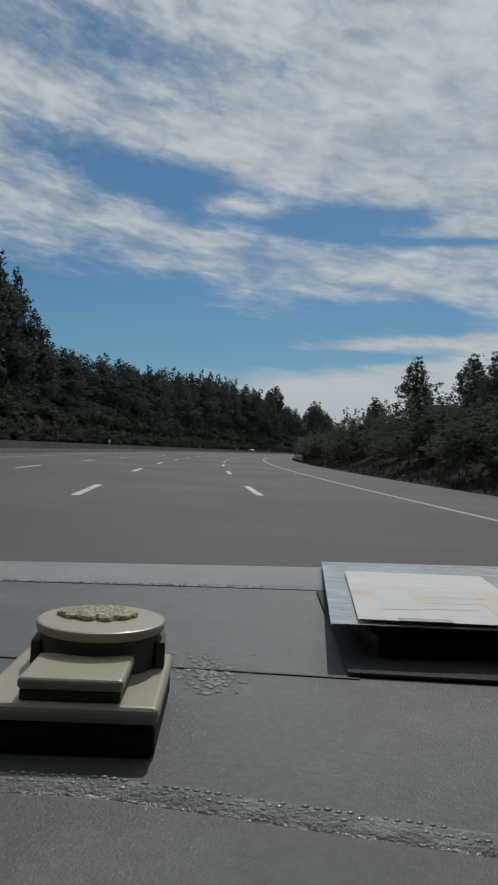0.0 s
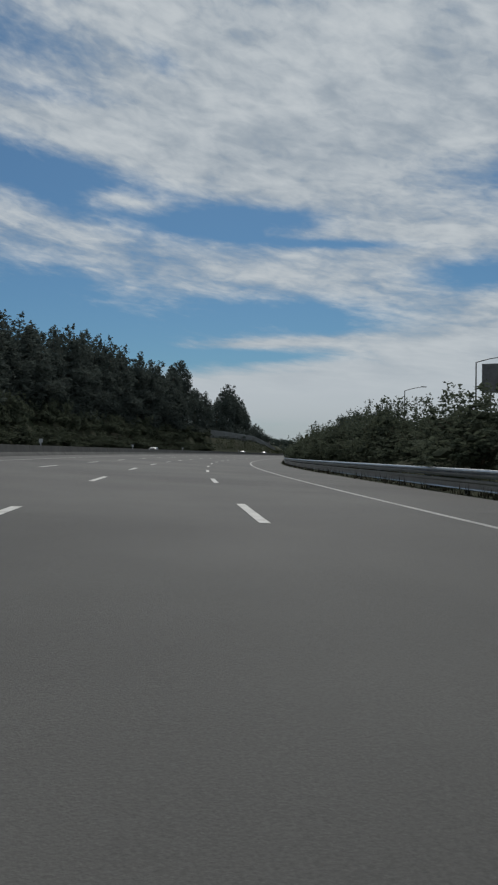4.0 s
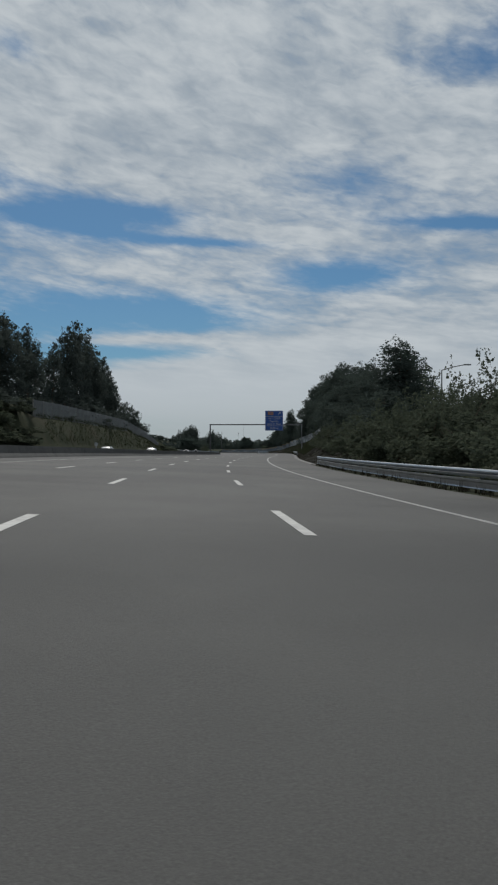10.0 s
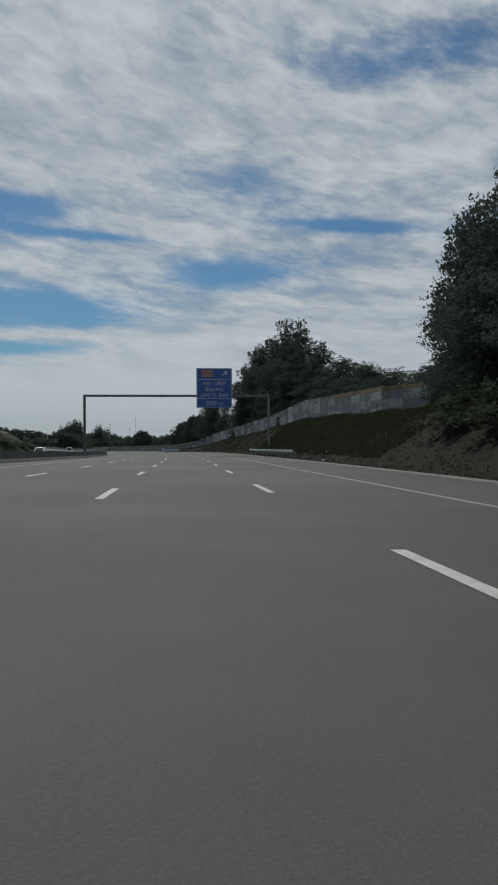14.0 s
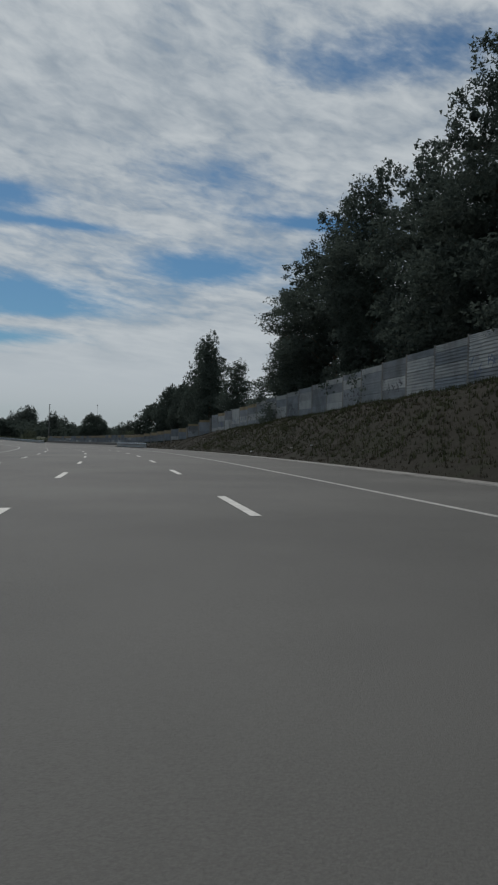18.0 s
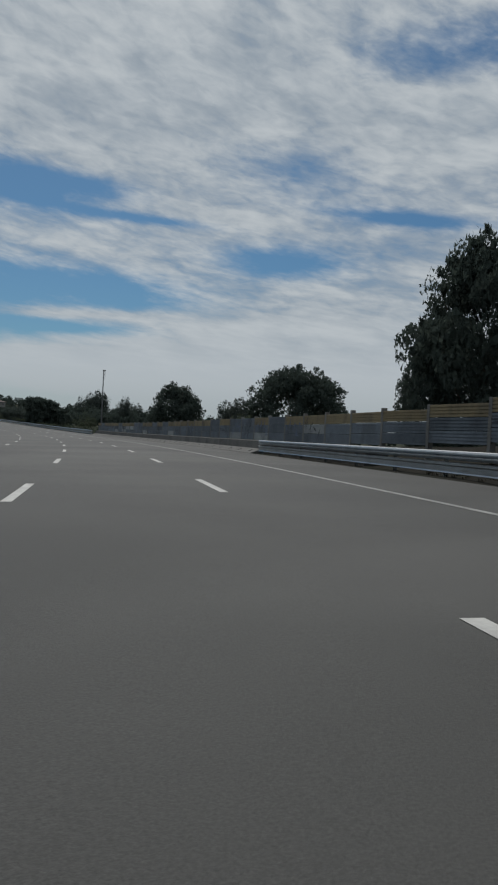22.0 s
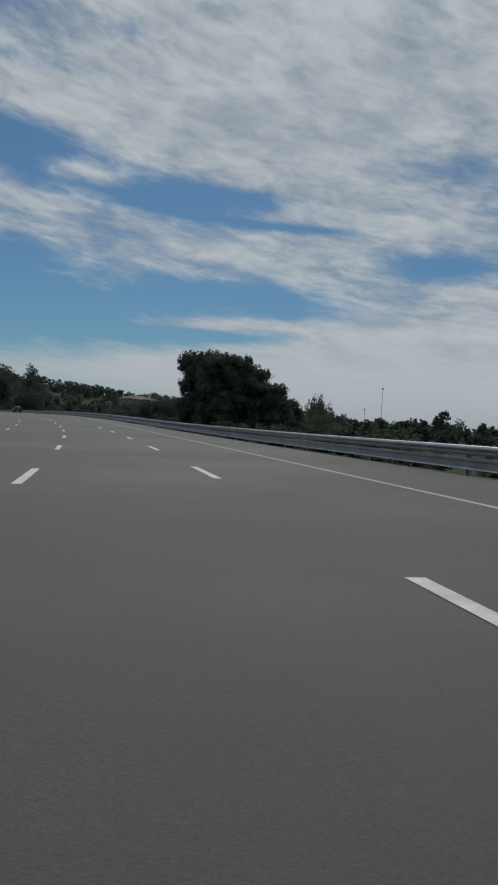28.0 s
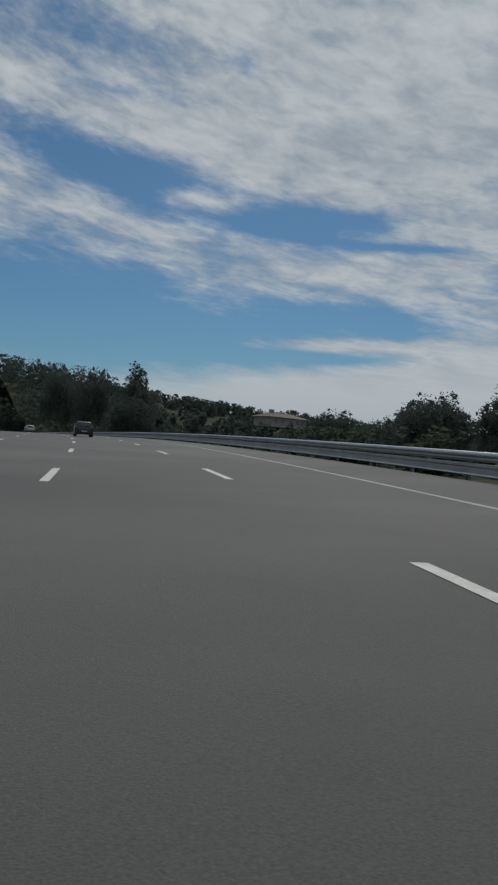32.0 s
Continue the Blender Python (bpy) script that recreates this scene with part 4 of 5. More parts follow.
# shrubs and young trees between the pavement and the service road
s = 22.0
i = 0
while s < 332:
    plant("shrub", s + rp.uniform(-1, 1), 11.3 + rp.uniform(-0.5, 0.8), rp.uniform(3.6, 5.0), rp.uniform(5.5, 7), i % 3, "roadside shrubs")
    plant("thicket", s + 3 + rp.uniform(-1, 1), 15 + rp.uniform(-0.8, 1.2), rp.uniform(4.8, 6.4), rp.uniform(6, 8.5), (i + 1) % 3, "roadside shrubs")
    if i % 2 == 0:
        plant("thicket", s + 1, 20 + rp.uniform(-1.0, 1.2), rp.uniform(6.0, 7.6), rp.uniform(7.5, 10), (i + 2) % 3, "roadside shrubs")
    s += 6.2
    i += 1
for s, u, top, w in ((55, 14, 8.2, 3.2), (43, 14.5, 7.0, 3.0), (38, 14, 6.6, 3.0), (143, 23, 11.6, 6), (150, 23, 10.6, 5), (125, 13.5, 7.4, 3.5)):
    plant("eucalyptus", s, u, top, w, int(s) % 4, "young trees among the shrubs")
for s, u, top, w in ((341, 18, 13.2, 9), (347, 20, 12.6, 9), (333, 15, 7.6, 6.5), (349, 15.5, 9.5, 6.5), (357, 15.5, 11, 7), (367, 16, 12.0, 7.5), (379, 15.5, 13.6, 8),
                     (387, 18, 15.5, 8.5), (394, 15.5, 15.5, 8), (403, 17, 17.5, 9), (410, 16.8, 16.3, 6.6), (416, 18.5, 16.5, 6.6), (396, 21, 17, 9), (410, 23, 17.5, 8.5)):
    plant("column" if s > 340 else "pine", s, u, top, w * 1.12, int(s) % 3, "trees on the bank")
for s, u, top in ((304, 18.4, 8.2), (312, 18.5, 8.2), (321, 19, 8.6)):
    plant("thicket", s, u, top, 8.5, int(s) % 3, "roadside shrubs")
for i in range(14):
    plant("scrub", 520 + 9 * i, -34.5 - rp.uniform(0, 3), rp.uniform(2.5, 4.0), rp.uniform(6, 9), i % 3, "scrub on the hill")
for s in range(336, 403, 6):
    plant("shrub", s, 12.6 + rp.uniform(-0.3, 0.8), bank_z(s, 12.6) + rp.uniform(2.2, 3.6), 5.5, s % 3, "scrub on the bank")

# trees above the first noise wall
for s, u, top, w in ((428, 22, 9.8, 6), (438, 23, 9.5, 6.5), (447, 22, 9.8, 6.5), (456, 22, 11.6, 7), (463, 22, 12.5, 7), (470, 22, 14, 7.5), (478, 22, 13.5, 7.5)):
    plant("column", s, u, top, w * 1.3, int(s) % 3, "trees above the noise wall")
for s, u, top, w in ((487, 21, 16, 8), (494, 20, 18.5, 8.5), (503, 20, 22, 9.5), (511, 21, 26.5, 10), (520, 20.5, 23.5, 9.5), (530, 20.5, 25.8, 10), (538, 20, 24, 10),
                     (545, 19, 20.5, 9.5), (552, 20, 14.5, 8.5), (513, 25, 26, 10), (527, 26, 24, 10), (498, 25, 20, 10), (540, 25, 20, 10)):
    plant("tall", s, u, top, w * 1.08, int(s) % 3, "trees above the noise wall")
for s, u, top, w in ((578, 20, 13.4, 7), (589.5, 18.5, 18.8, 8), (596, 19, 18.4, 8.5), (604, 18, 12.6, 8), (612, 17.6, 12.6, 10), (619, 19, 8.4, 6.5), (556, 23, 10.5, 5.5)):
    plant("column" if top > 13 else "bush", s, u, top, w, int(s) % 3 if top > 13 else int(s) % 2, "trees above the noise wall", "dense dark tree standing behind the noise wall")
plant("eucalyptus", 566, 20, 8.6, 2.8, 1, "trees above the noise wall", "slender sapling standing behind the noise wall")
plant("bush", 701, 40, 15.0, 20, 1, label="broad tree with a domed see-through crown behind the noise wall")
plant("round", 706, 31, 8.2, 9, 1)
plant("bush", 702, 18.2, 10.0, 10.6, 0, label="dense dark rounded tree behind the noise wall")
for s, u, top in ((690, 26, 4.6), (684, 24, 4.4), (712, 24, 5.0), (716, 20, 4.2)):
    plant("scrub", s, u, top, 5.5, int(s) % 3, "shrubs behind the noise wall")

# beyond the long guard rail
for s, u, top, w, v in ((830, 13.4, 8.9, 7.2, 0), (824.5, 14.0, 8.4, 7.2, 1), (833.5, 13.8, 8.8, 7, 1), (829, 18.2, 7.6, 7, 1), (834, 18, 8.2, 7, 0), (824, 19, 5.6, 6, 0), (829, 22.5, 4.2, 6, 1), (832, 16, 7.4, 7, 1), (827.5, 15.6, 6.2, 6.5, 0), (831, 13.6, 5.6, 6.2, 1)):
    plant("block", s, u, top, w, v, "great bushes behind the rail")
for i in range(14):
    plant("scrub", 744 + i * 6.6, 11.5 + rp.uniform(0, 4), rp.uniform(1.0, 1.7), rp.uniform(5, 7.5), i % 3, "scrub beyond the rail")
for s, u, top, w in ((861, 42, 5.6, 7), (848, 36, 4.2, 9), (874, 38, 4.0, 9)):
    plant("thicket", s, u, top, w, int(s) % 3, "trees beyond the rail", "low dark leafy tree beyond the guard rail")
for s, u, top, w in ((898, 25, 5.6, 7), (905, 30, 4.8, 8), (882, 25, 4.2, 5), (866, 25, 3.7, 5), (910, 24, 5.4, 7), (918, 26, 4.6, 7), (929, 35, 6.6, 8), (936, 26, 4.9, 7), (890, 33, 4.4, 8)):
    plant("round", s, u, top, w, int(s) % 2, "trees beyond the rail")
for i in range(34):
    plant("scrub", 838 + i * 9.5, 15 + rp.uniform(0, 8), rp.uniform(0.9, 2.6), rp.uniform(5, 8), i % 3, "scrub beyond the rail")
for s, u, top, w in ((1045, 22, 15, 10), (1053, 24, 20, 9), (1060, 26, 17, 9), (1036, 20, 11, 9), (1090, 20, 22, 10), (1110, 22, 24, 10), (1130, 16, 26, 11)):
    plant("eucalyptus" if int(s) % 2 else "round", s, u, top, w * 1.25, int(s) % 2, "trees at the far bend", "tall dark tree with a rounded crown at the far bend")


# ---------------------------------------------------------------- distant woods
def far_woods(name, rows, label, seed, leaf=0.52, per=640):
    """Joined far trees: (s0, s1, u0, u1, number, lowest, highest)."""
    rng = np.random.default_rng(seed)
    V = []
    for s0, s1, u0, u1, n, h0, h1 in rows:
        for _ in range(n):
            s, u, h = rng.uniform(s0, s1), rng.uniform(u0, u1), rng.uniform(h0, h1)
            p = at(s, u, bank_z(s, u) - 0.5)
            w = h * rng.uniform(0.5, 0.8)
            lobes = [(p.x + rng.uniform(-0.3, 0.3) * w, p.y + rng.uniform(-0.3, 0.3) * w, p.z + h * f, w * rng.uniform(0.26, 0.4) * (1.15 - 0.5 * f), h * 0.17)
                     for f in (0.1, 0.25, 0.4, 0.55, 0.7, 0.85)]
            V.append(leaf_quads(lobes, leaf, per, rng, 40))
    V = np.concatenate(V)
    ob = mesh_object(name, V.tolist(), np.arange(len(V)).reshape(-1, 3).tolist(), LEAF_B)
    tagged(ob, label, "woods", kind="stuff")


far_woods("far_woods", [(880, 1280, 60, 150, 160, 3.8, 7.2), (700, 1280, 150, 320, 200, 6, 11), (980, 1285, 24, 60, 60, 4, 8)],
          "dark distant woods along the horizon", 4)
far_woods("far_woods", [(520, 800, -120, -55, 60, 5, 9), (700, 1285, -110, -36, 150, 6, 14), (1180, 1285, -60, 60, 50, 12, 22)],
          "dark distant woods beyond the opposite carriageway", 9)

far_woods("far_woods", [(745, 900, 60, 110, 60, 1.8, 3.2), (760, 980, 110, 220, 90, 2.5, 4.8)], "low dark woods beyond the long guard rail", 14, 0.3, 620)

# a few tall single trees far off
for s, u, top, w in ((1185, 236, 33, 24), (1205, 246, 29, 20), (1192, 226, 26, 18), (1090, 192, 23, 12), (1150, 250, 22, 20)):
    plant("round", s, u, top, w, int(s) % 2, "tall trees on the horizon", z=-1.0)

# wooded ridge far behind the rail
CREST_S = [1308, 1290, 1262, 1242, 1221, 1150, 1105]
CREST_U = [10, 54, 110, 154, 198, 240, 320]
CREST_Z = [38, 31, 23, 19, 14, 9, 5]
rid = []
for i in range(43):
    f = i / 42 * 6
    rid.append(tuple(float(np.interp(f, range(7), c)) for c in (CREST_S, CREST_U, CREST_Z)))
vs_, fs_ = [], []
STEPS = ((-190, -0.1), (-150, 0.08), (-110, 0.35), (-70, 0.65), (-30, 0.9), (0, 1.0), (40, 0.85), (120, 0.0))
for s, u, h in rid:
    for ds, k in STEPS:
        vs_.append(at(s + ds, u, h * k - 1 + 1.5 * noise.noise((s * 0.03, u * 0.03, ds * 0.03))))
for i in range(42):
    for j in range(7):
        a = i * 8 + j
        fs_.append((a, a + 8, a + 9, a + 1))
tagged(mesh_object("ridge", vs_, fs_, GRASS, smooth=True), "distant wooded ridge with dry grass", "hill", kind="structure")
rng_ = np.random.default_rng(21)
V_ = []
for i in range(520):
    f = rng_.uniform(0, 6)
    s, u, h = (float(np.interp(f, range(7), c)) for c in (CREST_S, CREST_U, CREST_Z))
    ds = rng_.uniform(-170, 5)
    hh = rng_.uniform(4, 7.5) + (5 if u < 60 else 0)
    zz = h * float(np.interp(ds, [a for a, b in STEPS], [b for a, b in STEPS])) - 1.5
    p = at(s + ds, u + rng_.uniform(-4, 4), zz)
    V_.append(leaf_quads([(p.x + rng_.uniform(-1.5, 1.5), p.y + rng_.uniform(-1.5, 1.5), p.z + hh * q, hh * 0.42, hh * 0.25) for q in (0.2, 0.5, 0.8)], 0.6, 330, rng_, 40))
V_ = np.concatenate(V_)
tagged(mesh_object("ridge_woods", V_.tolist(), np.arange(len(V_)).reshape(-1, 3).tolist(), LEAF_B), "dark scrub woods on the distant ridge", "woods", kind="stuff")
WHITEWASH = material("whitewash", (0.27, 0.26, 0.24), (0.20, 0.195, 0.185), 0.85, grain=6, large=0.5)
TILE = material("roof_tile", (0.10, 0.075, 0.06), (0.07, 0.055, 0.045), 0.8, grain=8, large=0.6)
house = empty("house", road_pose(1143, 111, 10.8, 20), "low distant house with a hipped tile roof on the ridge", "house")
bm = bmesh.new()
box(bm, -11, 11, -5, 5, -1, 3.2)
part("wall", bm, WHITEWASH, house)
bm = bmesh.new()
v_ = [bm.verts.new(c) for c in ((-12, -6, 3.1), (12, -6, 3.1), (12, 6, 3.1), (-12, 6, 3.1), (-7, 0, 5.2), (7, 0, 5.2))]
for q in ((0, 1, 5, 4), (1, 2, 5), (2, 3, 4, 5), (3, 0, 4), (3, 2, 1, 0)):
    bm.faces.new([v_[k] for k in q])
part("roof", bm, TILE, house)
bm = bmesh.new()
box(bm, -6.6, -5.0, -0.8, 0.8, 4.2, 6.4)
part("chimney", bm, WHITEWASH, house)
for x in (-8, -4, 1, 5, 8.5):
    bm = bmesh.new()
    box(bm, x - 0.6, x + 0.6, -5.06, -4.98, 0.9, 2.2)
    part("window", bm, DARK_STEEL, house)


# ---------------------------------------------------------------- grass and weeds on the verge
def tufts(name, s0, s1, u0, u1, n, h0, h1, mat, label, seed):
    rng = np.random.default_rng(seed)
    V = []
    for _ in range(n):
        s, u = rng.uniform(s0, s1), u0 + (u1 - u0) * rng.uniform(0, 1)
        p = np.array(at(s, u, bank_z(s, u) - 0.03))
        for _ in range(6):
            a, h = rng.uniform(0, 6.28), rng.uniform(h0, h1)
            d = np.array((math.cos(a), math.sin(a), 0))
            q = p + d * rng.uniform(0, 0.12)
            lean = d * h * rng.uniform(0.1, 0.6) + np.array((0, 0, h))
            w = np.cross(d, (0, 0, 1)) * rng.uniform(0.012, 0.03)
            V += [q - w, q + w, q + lean]
    V = np.array(V)
    ob = mesh_object(name, V.tolist(), np.arange(len(V)).reshape(-1, 3).tolist(), mat)
    tagged(ob, label, "grass", kind="stuff")


DRY = material("dry_grass", (0.050, 0.046, 0.034), (0.032, 0.031, 0.023), 0.9, grain=2, large=0.4, bump=0, per_island=0.4, translucent=0.5, spec=0.1)
GREENISH = material("bank_grass", (0.055, 0.062, 0.035), (0.034, 0.042, 0.024), 0.9, grain=2, large=0.4, bump=0, per_island=0.35, translucent=0.5, spec=0.1)
tufts("grass_tufts", 408, 474, 9.6, 16.2, 9500, 0.15, 0.5, GREENISH, "grey-green long grass below the noise wall", 34)
tufts("grass_tufts", 462, 560, 9.2, 16.0, 5000, 0.08, 0.32, GREENISH, "sparse green weeds on the earth bank", 35)
tufts("grass_tufts", 332, 600, 8.3, 16, 19000, 0.04, 0.17, DRY, "dry grass tufts and weeds on the earth bank", 31)
tufts("grass_tufts", 20, 330, 7.9, 10.5, 3500, 0.12, 0.5, DRY, "dry grass tufts and weeds along the verge", 32)
tufts("grass_tufts", 384, 520, -36, -31.5, 2600, 0.3, 0.8, GREENISH, "grey-green grass on the far bank", 33)


# ---------------------------------------------------------------- vehicles on the road
CAR_DARK = material("dark_car_paint", (0.030, 0.033, 0.038), (0.022, 0.024, 0.028), 0.3, 0.2, grain=4, large=0.5, bump=0)
CAR_WHITE = material("white_car_paint", (0.66, 0.66, 0.65), (0.56, 0.56, 0.55), 0.35, grain=4, large=0.5, bump=0)
CAR_SILVER = material("silver_car_paint", (0.36, 0.37, 0.38), (0.28, 0.29, 0.30), 0.35, 0.5, grain=4, large=0.5, bump=0)
CAR_GLASS = material("tinted_car_glass", (0.015, 0.018, 0.02), (0.01, 0.012, 0.014), 0.08, grain=4, large=0.5, bump=0, spec=0.7)
RUBBER = material("tyre_rubber", (0.022, 0.022, 0.023), (0.014, 0.014, 0.014), 0.85, grain=30, large=2, bump=0.2)
RED_LENS = material("red_lamp_lens", (0.13, 0.010, 0.009), (0.09, 0.008, 0.008), 0.25, grain=10, large=2, bump=0)
CLEAR_LENS = material("clear_lamp_lens", (0.75, 0.77, 0.78), (0.6, 0.62, 0.63), 0.15, grain=10, large=2, bump=0)


def wheel(parent, x, y, r, w=0.2):
    bm = bmesh.new()
    q = Matrix.Translation((x, y, r)) @ Matrix.Rotation(math.pi / 2, 4, "Y")
    bmesh.ops.create_cone(bm, cap_ends=True, segments=24, radius1=r, radius2=r, depth=w, matrix=q)
    bmesh.ops.bevel(bm, geom=[e for e in bm.edges if len(e.link_faces) == 2 and e.calc_face_angle(0) > 1], offset=0.03, segments=2, affect="EDGES", profile=0.5)
    ty = part("wheel", bm, RUBBER, parent, smooth=False)
    bm = bmesh.new()
    bmesh.ops.create_cone(bm, cap_ends=True, segments=16, radius1=r * 0.62, radius2=r * 0.62, depth=w + 0.02, matrix=q)
    part("rim", bm, CAR_SILVER, ty, "alloy rim")


def loft(name, profile, width, mat, parent, tuck=0.0, zmid=0.9):
    """A side silhouette of (y, z) given width, drawn in towards the roof."""
    bm = bmesh.new()
    zs = [z for _, z in profile]
    z1 = max(zs)
    L, R = [], []
    for y, z in profile:
        k = width / 2 - tuck * max(0.0, (z - zmid) / max(z1 - zmid, 0.01)) - 0.05 * (z < 0.35)
        L.append(bm.verts.new((-k, y, z)))
        R.append(bm.verts.new((k, y, z)))
    n = len(profile)
    for i in range(n):
        bm.faces.new((L[i], L[(i + 1) % n], R[(i + 1) % n], R[i]))
    bm.faces.new(L[::-1])
    bm.faces.new(R)
    bmesh.ops.recalc_face_normals(bm, faces=bm.faces[:])
    bmesh.ops.bevel(bm, geom=[e for e in bm.edges if len(e.link_faces) == 2 and e.calc_face_angle(0) > 0.5], offset=0.035, segments=2, affect="EDGES", profile=0.5)
    return part(name, bm, mat, parent, smooth=True)


def hatchback(s, u, turn, paint, label, tall=0.0):
    car = empty("car", road_pose(s, u, 0.0, turn), label, "car")
    h = 1.46 + tall
    loft("body", [(-2.0, 0.30), (-2.03, 0.62), (-1.98, 0.92), (1.05, 0.95), (1.85, 0.80), (2.02, 0.58), (1.98, 0.26), (-1.9, 0.24)], 1.76, paint, car)
    loft("cabin", [(-1.95, 0.90), (-1.62, h - 0.08), (-1.2, h), (0.15, h), (1.08, 0.93)], 1.66, paint, car, 0.22, 0.9)
    for n, pts in (("rear_window", ((-0.60, -1.93, 1.02), (0.60, -1.93, 1.02), (0.50, -1.70, h - 0.17), (-0.50, -1.70, h - 0.17))),
                   ("windscreen", ((-0.64, 1.02, 0.99), (0.64, 1.02, 0.99), (0.52, 0.30, h - 0.10), (-0.52, 0.30, h - 0.10)))):
        bm = bmesh.new()
        vs = [bm.verts.new(p) for p in pts]
        f = bm.faces.new(vs)
        bm.normal_update()
        if f.normal.y * (1 if n == "windscreen" else -1) < 0:
            f.normal_flip()
        bm.normal_update()
        r = bmesh.ops.extrude_face_region(bm, geom=[f])
        bmesh.ops.translate(bm, verts=[v for v in r["geom"] if isinstance(v, bmesh.types.BMVert)], vec=f.normal * 0.05)
        part(n, bm, CAR_GLASS, car)
    for sx in (-1, 1):
        bm = bmesh.new()
        vs = [bm.verts.new((sx * k, y, z)) for k, y, z in ((0.845, -1.6, 1.0), (0.845, 0.85, 1.0), (0.69, 0.12, h - 0.13), (0.69, -1.35, h - 0.13))]
        bm.faces.new(vs)
        r = bmesh.ops.extrude_face_region(bm, geom=bm.faces[:])
        bmesh.ops.translate(bm, verts=[v for v in r["geom"] if isinstance(v, bmesh.types.BMVert)], vec=(-sx * 0.05, 0, 0))
        part("side_window", bm, CAR_GLASS, car)
        for y in (-1.25, 1.25):
            wheel(car, sx * 0.76, y, 0.31)
        bm = bmesh.new()
        box(bm, min(sx * 0.62, sx * 0.86), max(sx * 0.62, sx * 0.86), -2.06, -1.93, 0.68, 0.90, 0.02)
        part("tail_lamp", bm, RED_LENS, car, "red tail lamp")
        bm = bmesh.new()
        box(bm, min(sx * 0.50, sx * 0.82), max(sx * 0.50, sx * 0.82), 1.80, 1.99, 0.60, 0.74, 0.02)
        part("headlamp", bm, CLEAR_LENS, car, "clear headlamp")
        bm = bmesh.new()
        box(bm, min(sx * 0.86, sx * 1.02), max(sx * 0.86, sx * 1.02), 0.62, 0.72, 0.94, 1.08, 0.02)
        part("wing_mirror", bm, paint, car)
    for y, nm in ((-2.055, "rear_plate"), (2.035, "front_plate")):
        bm = bmesh.new()
        box(bm, -0.26, 0.26, y - 0.01, y + 0.01, 0.46, 0.57)
        part(nm, bm, SIGN_WHITE, car, "plain white plate")
    bm = bmesh.new()
    box(bm, -0.84, 0.84, -2.07, -1.95, 0.28, 0.44, 0.03)
    part("rear_bumper", bm, RUBBER, car)
    return car


hatchback(930, -2.3, 0, CAR_DARK, "dark grey hatchback ahead in the middle lane")
hatchback(1010, -5.6, 0, CAR_SILVER, "silver hatchback far ahead in the third lane")
hatchback(275, -23.5, 180, CAR_WHITE, "white hatchback on the opposite carriageway")
hatchback(383, -23.5, 180, CAR_WHITE, "white hatchback on the opposite carriageway")
hatchback(404, -20.0, 180, CAR_SILVER, "silver hatchback on the opposite carriageway")
hatchback(486, -23.5, 180, CAR_WHITE, "white hatchback on the opposite carriageway", 0.15)
hatchback(575, -24.0, 180, CAR_WHITE, "tall white van-like car on the opposite carriageway", 0.55)

# ---------------------------------------------------------------- small roadside things
bm = bmesh.new()
box(bm, -0.05, 0.05, -0.02, 0.02, 0, 0.95, 0.01)
POST = bpy.data.meshes.new("post")
bm.to_mesh(POST)
bm.free()
POST.materials.append(SIGN_WHITE)
bm = bmesh.new()
box(bm, -0.16, 0.16, -0.012, 0.012, 0.0, 0.34, 0.005)
PLATE = bpy.data.meshes.new("reflector_plate")
bm.to_mesh(PLATE)
bm.free()
PLATE.materials.append(SIGN_WHITE)
for s in (90, 170, 218, 266, 340):
    d = empty("barrier_marker", road_pose(s, -14.84, 0.85), "small white marker plate on the median barrier", "marker", "median markers")
    for n, me, z in (("post", POST, 0.0), ("plate", PLATE, 0.25)):
        c = new(n, me)
        c.parent = d
        c.matrix_basis = pose(0, 0, z) @ Matrix.Diagonal((1, 1, 0.55 if n == "post" else 1, 1))
rl = random.Random(77)
for i in range(26):
    s = rl.uniform(30, 120) if i < 8 else rl.uniform(400, 590)
    u = rl.uniform(8.6, 10.5)
    bm = bmesh.new()
    n_ = 7
    rad = rl.uniform(0.08, 0.2)
    ring = [bm.verts.new((math.cos(6.28 * k / n_) * rad * rl.uniform(0.6, 1.2), math.sin(6.28 * k / n_) * rad * rl.uniform(0.6, 1.2), rl.uniform(0.0, 0.12))) for k in range(n_)]
    top = bm.verts.new((0, 0, rl.uniform(0.08, 0.16)))
    low = bm.verts.new((0, 0, -0.03))
    for k in range(n_):
        bm.faces.new((ring[k], ring[(k + 1) % n_], top))
        bm.faces.new((ring[(k + 1) % n_], ring[k], low))
    lit = part("litter", bm, SIGN_WHITE if i % 2 else CONCRETE)
    lit.matrix_basis = road_pose(s, u, bank_z(s, u) - 0.01)
    tagged(lit, "crumpled pale piece of litter on the verge", "litter", "litter on the verge")


# ---------------------------------------------------------------- the car that carries the camera, where it stands at the start
DASH = material("dash_plastic", (0.088, 0.096, 0.094), (0.068, 0.075, 0.074), 0.5, grain=260, large=6, bump=0.22, bump_scale=700, spec=0.45, stain=(0.125, 0.132, 0.133), stain_scale=14)
SEAM = material("seam_rubber", (0.052, 0.056, 0.056), (0.042, 0.045, 0.045), 0.6, grain=260, large=6, bump=0.2, bump_scale=700)
DASH_DARK = material("dash_plastic_dark", (0.035, 0.037, 0.038), (0.025, 0.026, 0.027), 0.6, grain=260, large=6, bump=0.5, bump_scale=700)
BEIGE = material("beige_plastic", (0.44, 0.40, 0.30), (0.35, 0.32, 0.235), 0.4, grain=120, large=12, bump=0.05)
